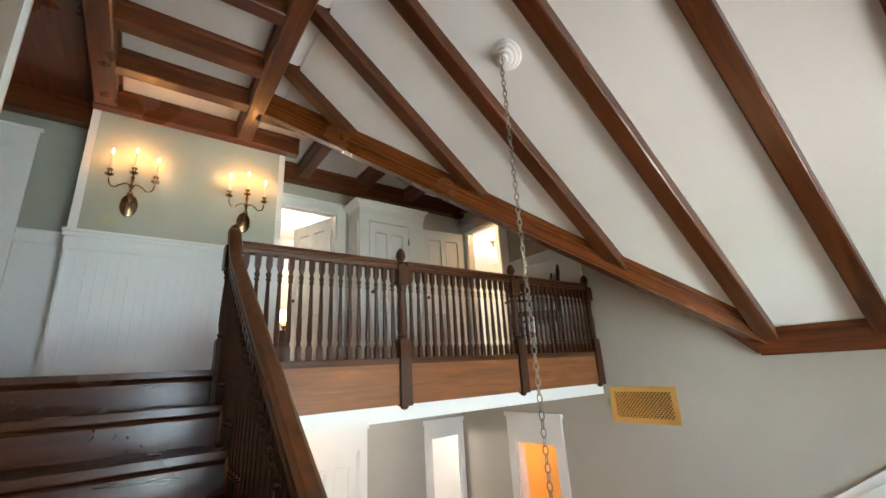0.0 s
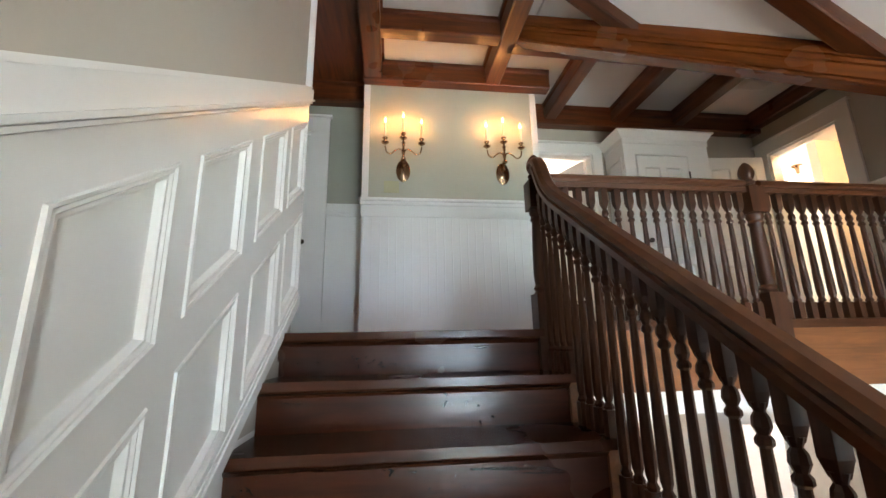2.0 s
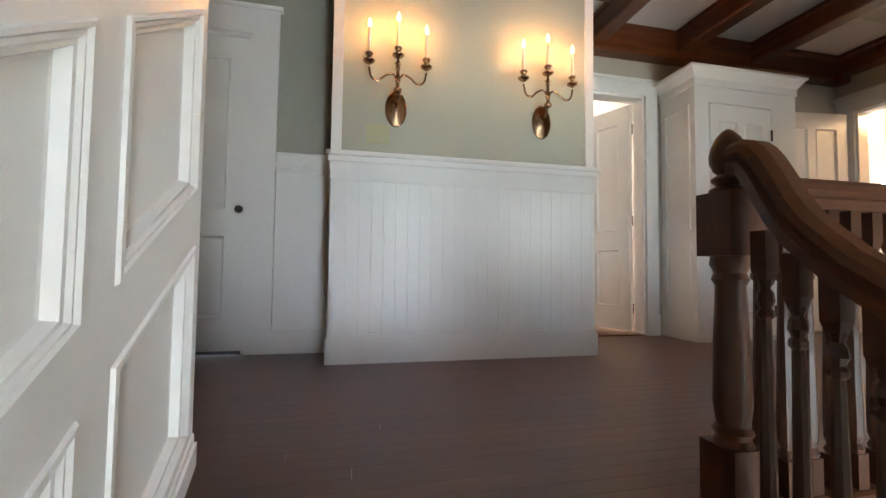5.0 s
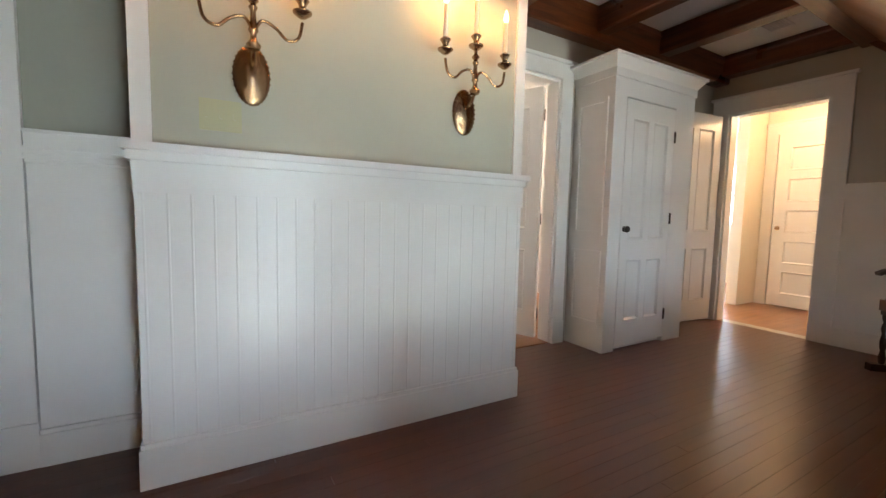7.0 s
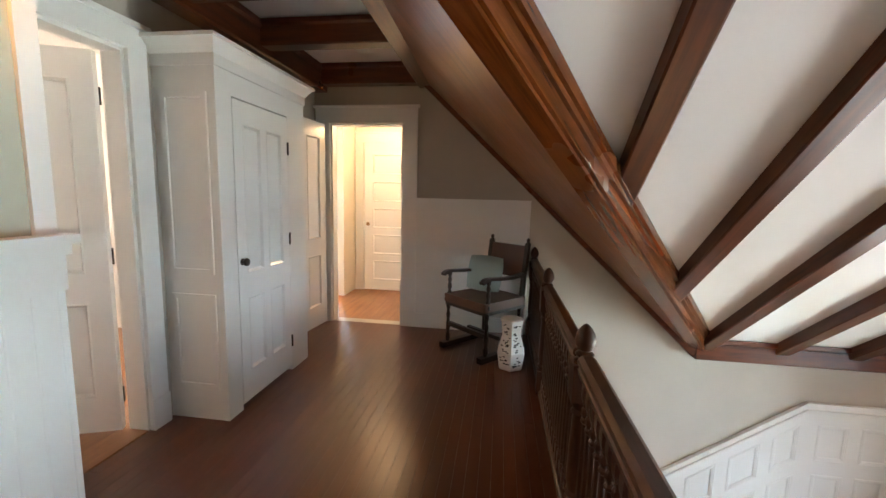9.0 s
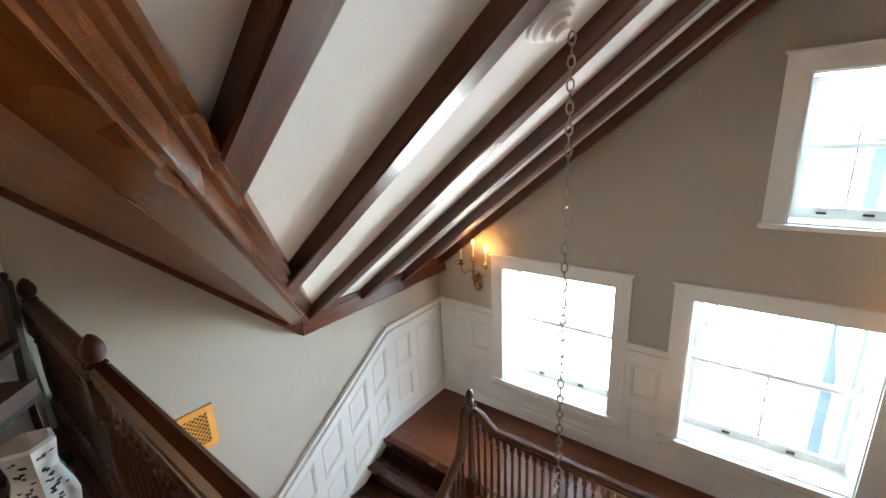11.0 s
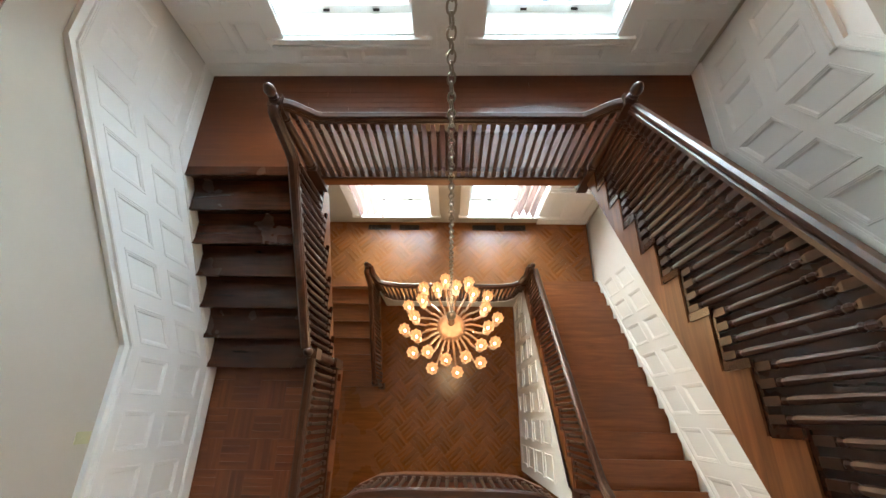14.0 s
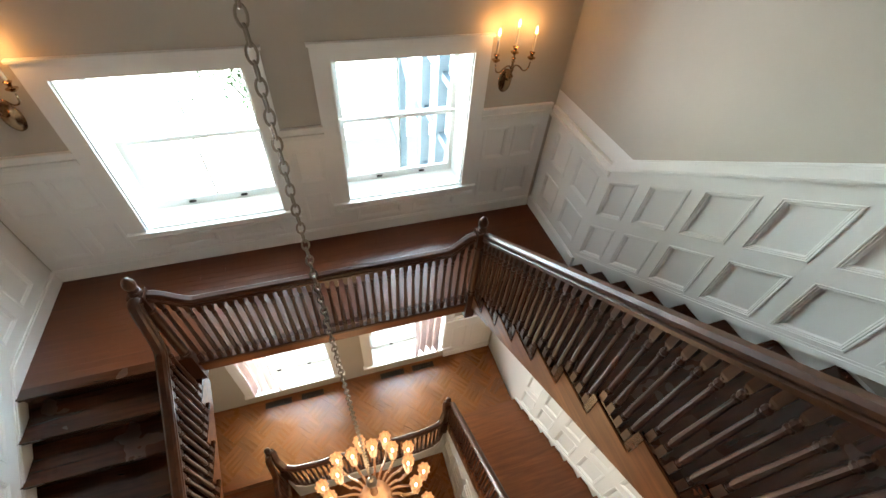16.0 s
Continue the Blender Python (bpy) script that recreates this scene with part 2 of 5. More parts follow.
def lathe(profile, at=(0, 0, 0), seg=12, bm=None, ex=1.0, ey=1.0):
    bm = bm or bmesh.new()
    rings = []
    for r, z in profile:
        if r < 1e-4:
            rings.append([bm.verts.new((at[0], at[1], at[2] + z))])
        else:
            rings.append([bm.verts.new((at[0] + ex * r * math.cos(2 * math.pi * i / seg), at[1] + ey * r * math.sin(2 * math.pi * i / seg), at[2] + z)) for i in range(seg)])
    for a, b in zip(rings, rings[1:]):
        for i in range(seg):
            j = (i + 1) % seg
            if len(a) == 1 and len(b) == 1:
                continue
            if len(a) == 1:
                bm.faces.new((a[0], b[i], b[j]))
            elif len(b) == 1:
                bm.faces.new((a[i], a[j], b[0]))
            else:
                bm.faces.new((a[i], a[j], b[j], b[i]))
    for ring, flip in ((rings[0], True), (rings[-1], False)):
        if len(ring) > 1:
            bm.faces.new(ring[::-1] if flip else ring)
    return bm


def sweep(points, profile, bm=None, up=(0, 0, 1), closed=False):
    """Draws a profile (side, up) along a line."""
    bm = bm or bmesh.new()
    pts = [Vector(p) for p in points]
    rings = []
    n = len(pts)
    for i, p in enumerate(pts):
        a = pts[i - 1] if i or closed else p
        b = pts[(i + 1) % n] if i < n - 1 or closed else p
        d = (b - a).normalized()
        s = d.cross(Vector(up))
        s = s.normalized() if s.length > 1e-5 else Vector((1, 0, 0))
        u = s.cross(d).normalized()
        rings.append([bm.verts.new(p + s * x + u * y) for x, y in profile])
    k = len(profile)
    pairs = list(zip(rings, rings[1:])) + ([(rings[-1], rings[0])] if closed else [])
    for r, q in pairs:
        for i in range(k):
            bm.faces.new((r[i], r[(i + 1) % k], q[(i + 1) % k], q[i]))
    if not closed:
        bm.faces.new(rings[0][::-1])
        bm.faces.new(rings[-1])
    return bm


def circle(r, seg=8):
    return [(r * math.cos(2 * math.pi * i / seg), r * math.sin(2 * math.pi * i / seg)) for i in range(seg)]


def curve_pts(points, steps=6):
    """A smooth line through the points."""
    p = [Vector(q) for q in points]
    p = [2 * p[0] - p[1], *p, 2 * p[-1] - p[-2]]
    out = []
    for a, b, c, d in zip(p, p[1:], p[2:], p[3:]):
        for i in range(steps):
            t = i / steps
            out.append(0.5 * (2 * b + (c - a) * t + (2 * a - 5 * b + 4 * c - d) * t * t + (3 * b - a - 3 * c + d) * t ** 3))
    return out + [p[-2]]


def structure(name, bm, material, label, category, bevel=0.0):
    return tagged(part(name, bm, material, None, label, bevel=bevel), label, category, "", "structure")


# ---- measures of the place ----
E, S, N = 4.985, -3.62, 2.33          # east wall, window wall, hall's north wall
RISE, RUN = 0.183, 0.2633
LAND, MID, LOW, GROUND = -1.83, -3.10, -5.33, -6.60
CEIL = 2.65
REGX, REGY = 4.42, 1.62
DIAG_A, DIAG_B = (4.985, -1.60), (1.50, 1.06)


LOW_BOW = [(1.297, -2.40), (1.33, -2.30), (1.40, -2.225), (1.52, -2.18), (1.75, -2.16), (3.2, -2.16), (3.43, -2.18), (3.56, -2.225), (3.63, -2.30), (3.663, -2.40)]


def slope_z(x):
    return 3.91 - 0.78 * x


# ---- walls ----
structure("wall_west", box(-0.15, -0.028, S, 0.21, -0.35, 2.8), GREIGE, "greige painted plaster wall over white panelling", "wall")
structure("wall_west_lower", box(-0.15, -0.028, S, 2.6, GROUND - 0.1, -0.35), WHITE, "white painted wall beside the lower flights", "wall")
structure("wall_alcove_south", box(-1.3, -0.12, 0.09, 0.21, -0.3, 2.8), GREIGE, "plaster wall of the hall alcove", "wall")
structure("wall_alcove_west", box(-1.42, -1.3, 0.09, 2.2, -0.3, 2.8), GREIGE, "plaster wall of the hall alcove", "wall")


def holed_x(y0, y1, x0, x1, z0, z1, holes, bm=None):
    """A wall that runs along x, with openings (x0, x1, z0, z1) from left to right."""
    bm = bm or bmesh.new()
    at = x0
    for a, b, c, d in sorted(holes):
        if a > at:
            box(at, a, y0, y1, z0, z1, bm)
        if c > z0:
            box(a, b, y0, y1, z0, c, bm)
        if d < z1:
            box(a, b, y0, y1, d, z1, bm)
        at = b
    if at < x1:
        box(at, x1, y0, y1, z0, z1, bm)
    return bm


def holed_y(x0, x1, y0, y1, z0, z1, holes, bm=None):
    bm = bm or bmesh.new()
    at = y0
    for a, b, c, d in sorted(holes):
        if a > at:
            box(x0, x1, at, a, z0, z1, bm)
        if c > z0:
            box(x0, x1, a, b, z0, c, bm)
        if d < z1:
            box(x0, x1, a, b, d, z1, bm)
        at = b
    if at < y1:
        box(x0, x1, at, y1, z0, z1, bm)
    return bm


structure("wall_north_alcove", holed_x(2.05, 2.17, -1.3, 0.18, -0.3, 2.8, [(-1.2, -0.36, 0, 2.08)]), SAGE_DARK, "grey-green plaster wall, darker than the chimney breast beside it", "wall")
structure("wall_north", holed_x(N, N + 0.12, 1.90, E, -0.3, 2.8, [(2.02, 2.80, 0, 2.10)]), GREIGE, "greige plaster wall of the upper hall", "wall")
structure("wall_east", holed_y(E, E + 0.12, S, 2.45, -0.35, 2.8, [(1.385, 2.16, 0, 2.10)]), GREIGE, "greige plaster wall along the stairwell", "wall")
structure("wall_east_lower", holed_y(E, E + 0.12, S, 2.72, GROUND - 0.1, -0.35, [(0.80, 1.46, MID, -0.98)]), GREIGE, "greige plaster wall of the middle storey", "wall")

WIN = [(0.93, 2.165), (2.805, 4.04)]
WZ0, WZ1 = -1.37, 0.065
window_holes = bmesh.new()
for z0, z1, holes in ((GROUND - 0.1, -2.6, [(a, b, -5.02, -3.45) for a, b in WIN]), (-2.6, 0.5, [(a, b, WZ0, WZ1) for a, b in WIN]), (0.5, 2.8, [(0.95, 1.64, 0.79, 1.85)])):
    holed_x(S - 0.42, S, -0.12, E + 0.12, z0, z1, holes, window_holes)
structure("wall_south", window_holes, GREIGE, "greige gable wall with tall sash windows", "wall")

# chimney breast
chim = thing("chimney_breast", (1.04, 2.0, 0), "sage-painted chimney breast with white beadboard dado", "chimney breast", kind="structure")
part("plaster_face", box(0.18, 1.892, 1.705, 2.45, 0, 2.62), SAGE, chim)
part("beadboard", box(0.176, 1.897, 1.685, 1.76, 0.15, 1.20), WHITE, chim)
part("dado_cap", box(0.148, 1.918, 1.638, 1.80, 1.218, 1.245, box(0.158, 1.908, 1.660, 1.79, 1.185, 1.218)), WHITE, chim, bevel=0.006)
part("dado_frieze", box(0.170, 1.902, 1.677, 1.77, 1.075, 1.186), WHITE, chim, bevel=0.003)
part("skirting", box(0.164, 1.908, 1.668, 1.76, 0.0, 0.15, box(0.170, 1.903, 1.674, 1.76, 0.15, 0.168)), WHITE, chim, bevel=0.003)
for x0 in (0.172, 1.838):
    part("corner_board", box(x0, x0 + 0.06, 1.692, 1.76, 1.245, 2.44), WHITE, chim, bevel=0.003)
bead = bmesh.new()
for i in range(24):
    x = 0.20 + i * 0.073
    if x < 1.88:
        sweep([(x, 1.685, 0.168), (x, 1.685, 1.075)], [(0.005, -0.001), (0.0036, 0.0009), (0, 0.0017), (-0.0036, 0.0009), (-0.005, -0.001)], bead, up=(0, -1, 0))
part("bead_moulding", bead, WHITE, chim)

# ---- ceilings and beams ----
flat = slab([(-0.12, S - 0.1), (1.72, S - 0.1), (1.72, 1.08), (E, 1.16), (E, 2.45), (-0.12, 2.45)], CEIL, CEIL + 0.1)
structure("ceiling_hall", flat, WHITE_MATT, "white plaster ceiling between dark beams", "ceiling")
rake = hexa(bmesh.new(), [(x, y, slope_z(x)) for x, y in ((1.66, S), (E, S), (E, -1.58), (1.66, 1.0))], [(x, y, slope_z(x) + 0.1) for x, y in ((1.66, S), (E, S), (E, -1.58), (1.66, 1.0))])
structure("ceiling_slope", rake, WHITE_MATT, "sloping white plaster ceiling over the stairwell", "ceiling")
structure("ceiling_alcove", box(-1.3, 0.17, 0.21, 2.05, 2.60, 2.7), BEAM_Y, "dark boarded alcove ceiling", "ceiling")
dorm = hexa(bmesh.new(), [(1.5, 1.10, 2.50), (E, -1.50, -0.03), (E, 1.17, 2.50)], [(1.5, 1.10, 2.62), (E, -1.50, 0.09), (E, 1.17, 2.62)])
structure("ceiling_valley_panel", dorm, SOFFIT, "varnished brown wood soffit sloping above the hall edge", "ceiling")

beam_profile = [(-0.5, 0.0), (-0.5, 0.72), (-0.62, 0.80), (-0.62, 1.0), (0.62, 1.0), (0.62, 0.80), (0.5, 0.72), (0.5, 0.0), (0.42, -0.06), (-0.42, -0.06)]


def beam(name, a, b, w, h, material, label, moulded=True):
    """A moulded ceiling beam: the line is the middle of its underside."""
    prof = [(x * w, y * h) for x, y in (beam_profile if moulded else [(-0.5, 0), (-0.5, 1), (0.5, 1), (0.5, 0)])]
    return tagged(part(name, sweep([a, b], prof), material), label, "beam", "dark ceiling beams")


for x, w in ((0.26, 0.17), (1.43, 0.15)):
    beam("ceiling_beam", (x, S, 2.45), (x, 1.60, 2.45), w, 0.2, BEAM_Y, "dark stained ceiling beam along the stairs")
RAFTERS = [0.48, -0.25, -0.925, -1.60, -2.26, -2.86]
for y in (1.03, 0.47, -0.20, -0.88, -1.56, -2.24, -2.90):
    beam("coffer_beam", (0.34, y, 2.47), (1.36, y, 2.47), 0.13, 0.17, BEAM_X, "short dark beam of the coffered ceiling")


def diag_x(y):
    return DIAG_A[0] + (y - DIAG_A[1]) / (DIAG_B[1] - DIAG_A[1]) * (DIAG_B[0] - DIAG_A[0])


for y in RAFTERS:
    x1 = min(E - 0.05, diag_x(y) - 0.05)
    beam("rafter", (1.5, y, slope_z(1.5) - 0.105), (x1, y, slope_z(x1) - 0.105), 0.125, 0.13, RAFTER, "dark stained rafter under the sloping ceiling")
beam("rafter", (1.5, S + 0.07, slope_z(1.5) - 0.105), (E - 0.05, S + 0.07, slope_z(E - 0.05) - 0.105), 0.12, 0.13, RAFTER, "dark rafter along the gable wall")
hip = bmesh.new()
hip_a, hip_b = Vector((E, -1.60, -0.08)), Vector((1.45, 1.09, 2.50))
across = Vector((0.605, 0.796, 0))
for o0, o1, z0, z1 in ((-0.075, 0.075, 0.02, 0.26), (-0.055, 0.055, 0.0, 0.02), (-0.095, 0.095, 0.10, 0.13), (-0.115, 0.115, 0.13, 0.18)):
    up0, up1 = Vector((0, 0, z0)), Vector((0, 0, z1))
    hexa(hip, [hip_a + across * o0 + up0, hip_a + across * o1 + up0, hip_a + across * o1 + up1, hip_a + across * o0 + up1], [hip_b + across * o0 + up0, hip_b + across * o1 + up0, hip_b + across * o1 + up1, hip_b + across * o0 + up1])
tagged(part("valley_beam", hip, VARNISH), "heavy dark moulded valley beam over the hall edge", "beam", "dark ceiling beams")
beam("hall_edge_beam", (1.45, 1.08, 2.45), (E, 1.16, 2.45), 0.15, 0.2, BEAM_X, "dark ceiling beam along the hall edge")
beam("wall_rake", (E - 0.05, -1.50, -0.08), (E - 0.05, 1.17, 2.45), 0.1, 0.12, BEAM_Y, "dark raking beam against the end wall")
beam("wall_plate", (E - 0.06, S, -0.09), (E - 0.06, -1.52, -0.09), 0.12, 0.2, BEAM_Y, "dark timber plate at the eaves")
beam("cornice_beam", (0.17, 1.64, 2.44), (2.02, 1.64, 2.44), 0.12, 0.19, BEAM_X, "reddish wood cornice above the chimney breast")
beam("cornice_beam", (1.9, N - 0.07, 2.42), (E, N - 0.07, 2.42), 0.14, 0.22, BEAM_X, "dark wood cornice along the hall wall")
beam("cornice_beam", (E - 0.07, 1.2, 2.47), (E - 0.07, N, 2.47), 0.14, 0.18, BEAM_Y, "dark wood cornice on the end wall")
beam("cornice_beam", (-1.3, 1.98, 2.40), (0.17, 1.98, 2.40), 0.14, 0.22, BEAM_X, "dark wood cornice in the alcove")
for x in (2.26, 3.09, 3.88):
    yd = 1.14
    beam("hall_beam", (x, yd, 2.47), (x, N - 0.1, 2.47), 0.14, 0.17, BEAM_Y, "dark ceiling beam across the hall")

# ---- floors ----
structure("floor_hall", box(-1.3, E, 0.02, 2.6, -0.12, -0.008), TREAD, "dark strip-wood hall floor", "floor")
structure("ceiling_middle", box(0, E, 0.085, 2.6, -0.40, -0.30), WHITE_MATT, "white ceiling under the upper hall", "ceiling")
structure("trim_gallery", box(1.2, E, 0.045, 0.085, -0.41, -0.30), WHITE, "white fascia moulding under the gallery", "trim", 0.01)
structure("floor_landing", box(0, E, S, -2.41, LAND - 0.12, LAND - 0.008), TREAD, "dark strip-wood stair landing", "floor")
structure("landing_soffit", box(0, E, S, -2.45, LAND - 0.2, LAND - 0.12), WHITE_MATT, "white soffit under the stair landing", "ceiling")
structure("trim_lower_landing", sweep([(x, y + 0.035, LOW - 0.11) for x, y in LOW_BOW], [(-0.012, -0.14), (-0.012, 0.115), (0.02, 0.115), (0.02, 0.08), (0.006, 0.06), (0.006, -0.14)]), WHITE, "white fascia round the bowed lower landing", "trim")
structure("landing_fascia", box(1.22, 3.70, -2.41, -2.35, LAND - 0.13, LAND + 0.01), FASCIA, "varnished wood fascia along the landing edge", "trim", 0.006)


bow = [(1.26, 0.66), (1.38, 0.46), (1.55, 0.31), (1.78, 0.22), (2.0, 0.20), (2.9, 0.20), (3.15, 0.22), (3.35, 0.31), (3.50, 0.46), (3.60, 0.66)]
edge2 = [(1.20, 0.34)] + bow + [(3.65, 0.66), (3.65, -0.80)]
structure("floor_middle", slab([(0, 2.6), (0, 0.34)] + edge2 + [(E, -0.80), (E, 2.6)], MID - 0.2, MID - 0.008), PARQUET_DARK, "dark basket-weave parquet floor of the middle storey", "floor")
structure("floor_lower_landing", slab([(0, S), (E, S), (E, -2.41)] + [(x, y + 0.03) for x, y in LOW_BOW[::-1]] + [(0, -2.41)], LOW - 0.2, LOW - 0.008), PARQUET, "herringbone parquet landing below", "floor")
structure("floor_ground", box(-0.12, E + 0.12, S, 2.6, GROUND - 0.2, GROUND - 0.008), PARQUET, "basket-weave parquet floor at the bottom of the stairwell", "floor")
structure("wall_north_middle", holed_x(2.6, 2.72, -0.12, 5.1, GROUND - 0.1, -0.3, [(2.50, 3.26, MID, -0.98), (4.36, 4.90, MID, -0.98)]), GREIGE, "greige wall of the middle storey", "wall")

# ---- stairs ----


def stairs(name, x0, x1, y_top, z_top, risers, run, rise, towards, tread_mat, riser_mat, string_mat, label, open_x=None, wall_x=None):
    """Straight flight; y_top is its uppermost nosing, and it goes down towards -y (-1) or +y (1)."""
    st = thing(name, ((x0 + x1) / 2, y_top, z_top - risers * rise), label, "staircase")
    for i in range(risers):
        y, z = y_top + towards * run * i, z_top - rise * i
        yb = y - towards * 0.015
        part("riser", box(x0, x1, min(yb, yb - towards * 0.02), max(yb, yb - towards * 0.02), z - rise, z - 0.032), riser_mat, st)
        if i:
            a, b = sorted((y + towards * 0.03, y - towards * (run + 0.03)))
            bm = box(x0, x1 + (0.03 if open_x else 0), a, b, z - 0.032, z)
            part("tread", bm, tread_mat, st, bevel=0.011)
        else:
            a, b = sorted((y + towards * 0.03, y - towards * 0.06))
            part("nosing", box(x0, x1, a, b, z - 0.032, z), tread_mat, st, bevel=0.008)
    for i in range(risers):
        y, z = y_top + towards * run * i, z_top - rise * i
        cove = [(y - towards * 0.016, z - 0.032), (y + towards * 0.014, z - 0.032), (y + towards * 0.010, z - 0.040), (y + towards * 0.004, z - 0.043), (y - towards * 0.004, z - 0.050), (y - towards * 0.012, z - 0.060), (y - towards * 0.016, z - 0.060)]
        part("nosing_cove", side(cove, x0, x1), tread_mat, st)
    yb, zb = y_top + towards * run * (risers - 1), z_top - rise * risers
    sl = rise / run
    if open_x is not None:
        prof = [(y_top, z_top - 0.03)]
        for i in range(risers):
            y, z = y_top + towards * run * i, z_top - rise * i
            prof += [(y, z - rise - 0.03 * (i < risers - 1))]
            if i < risers - 1:
                prof += [(y + towards * run, z - rise - 0.03)]
        prof += [(yb + towards * 0.0, zb - 0.08), (y_top - towards * 0.02, z_top - rise - 0.24)]
        part("stringer", side(prof, open_x - 0.04, open_x), string_mat, st)
        for i in range(1, risers):
            y, z = y_top + towards * run * i, z_top - rise * i
            a, b = sorted((y + towards * 0.035, y - towards * 0.004))
            part("bracket", box(open_x, open_x + 0.012, a, b, z - rise + 0.01, z), tread_mat, st)
    part("soffit", hexa(bmesh.new(), [(x0, yb, zb - 0.04), (x1 - 0.05, yb, zb - 0.04), (x1 - 0.05, y_top, z_top - rise - 0.2), (x0, y_top, z_top - rise - 0.2)],
                        [(x0, yb, zb - 0.01), (x1 - 0.05, yb, zb - 0.01), (x1 - 0.05, y_top, z_top - rise - 0.16), (x0, y_top, z_top - rise - 0.16)]), WHITE_MATT, st)
    return st


stairs("upper_staircase", -0.02, 1.17, 0, 0, 10, RUN, RISE, -1, TREAD, RISER, STRINGER, "dark stained upper flight with scuffed risers", open_x=1.21)
# east flight: open side faces west
ES_RUN = 0.27


def stairs_east(name, x0, x1, y_top, z_top, risers, run, rise, tread_mat, string_mat, label):
    st = thing(name, ((x0 + x1) / 2, y_top, z_top - risers * rise), label, "staircase")
    prof = [(y_top, z_top - 0.03)]
    for i in range(risers):
        y, z = y_top + run * i, z_top - rise * i
        part("riser", box(x0, x1, y - 0.035, y - 0.015, z - rise, z - 0.032), tread_mat, st)
        a = y - (run + 0.03 if i else 0.06)
        cove = [(y - 0.016, z - 0.060), (y - 0.012, z - 0.060), (y - 0.004, z - 0.050), (y + 0.004, z - 0.043), (y + 0.014, z - 0.040), (y + 0.014, z - 0.032), (y - 0.016, z - 0.032)]
        part("nosing_cove", side(cove, x0, x1), tread_mat, st)
        part("tread" if i else "nosing", box(x0 - 0.03, x1, a, y + 0.03, z - 0.032, z), tread_mat, st, bevel=0.008)
        prof += [(y, z - rise - 0.03 * (i < risers - 1))]
        if i < risers - 1:
            prof += [(y + run, z - rise - 0.03)]
    yb, zb = y_top + run * (risers - 1), z_top - rise * risers
    prof += [(yb, zb - 0.08), (y_top, z_top - rise - 0.24)]
    part("stringer", side(prof, x0 - 0.005, x0 + 0.035), string_mat, st)
    part("soffit", hexa(bmesh.new(), [(x0 + 0.04, yb, zb - 0.04), (x1, yb, zb - 0.04), (x1, y_top, z_top - rise - 0.2), (x0 + 0.04, y_top, z_top - rise - 0.2)],
                        [(x0 + 0.04, yb, zb - 0.01), (x1, yb, zb - 0.01), (x1, y_top, z_top - rise - 0.16), (x0 + 0.04, y_top, z_top - rise - 0.16)]), WHITE_MATT, st)
    return st


stairs_east("middle_staircase", 3.72, E, -2.41, LAND, 7, ES_RUN, (LAND - MID) / 7, TREAD, FASCIA, "dark stained flight down from the landing")
stairs("lower_staircase", -0.02, 1.17, 0.34, MID, 12, 0.2500, (MID - LOW) / 12, -1, TREAD_LOW, TREAD_LOW, STRINGER, "reddish oak flight in the lower stairwell", open_x=1.21)
stairs_east("bottom_staircase", 3.74, E, -2.41, LOW, 7, 0.262, (LOW - GROUND) / 7, TREAD_LOW, FASCIA, "short reddish oak flight to the ground floor")

# ---- balustrades ----
RAILP = [(-0.030, -0.035), (-0.034, -0.012), (-0.026, -0.004), (-0.036, 0.010), (-0.034, 0.026), (-0.018, 0.040), (0.018, 0.040), (0.034, 0.026), (0.036, 0.010), (0.026, -0.004), (0.034, -0.012), (0.030, -0.035)]
_bal = {}


def baluster_mesh(h):
    """Turned baluster of height h: square foot, tapering shaft, rings, square head with rounded shoulders."""
    key = round(h, 2)
    if key in _bal:
        return _bal[key]
    bm = bmesh.new()
    s = 0.017
    box(-s, s, -s, s, 0, 0.085, bm)
    head = 0.115
    top = key - head
    lathe([(0.015, 0.085), (0.019, 0.095), (0.012, 0.108), (0.017, 0.125), (0.0185, 0.17), (0.0155, 0.30), (0.0115, top - 0.10), (0.0105, top - 0.075), (0.017, top - 0.068), (0.017, top - 0.058), (0.011, top - 0.05), (0.018, top - 0.035), (0.016, top - 0.018), (0.010, top - 0.008), (0.016, top + 0.01)], seg=8, bm=bm)
    hexa(bm, [(-s * 0.6, -s * 0.6, top), (s * 0.6, -s * 0.6, top), (s * 0.6, s * 0.6, top), (-s * 0.6, s * 0.6, top)], [(-s, -s, top + 0.03), (s, -s, top + 0.03), (s, s, top + 0.03), (-s, s, top + 0.03)])
    box(-s, s, -s, s, top + 0.03, key, bm)
    bmesh.ops.recalc_face_normals(bm, faces=bm.faces)
    me = bpy.data.meshes.new("baluster")
    bm.to_mesh(me)
    bm.free()
    me.materials.append(POST)
    _bal[key] = me
    return me


_newel = {}


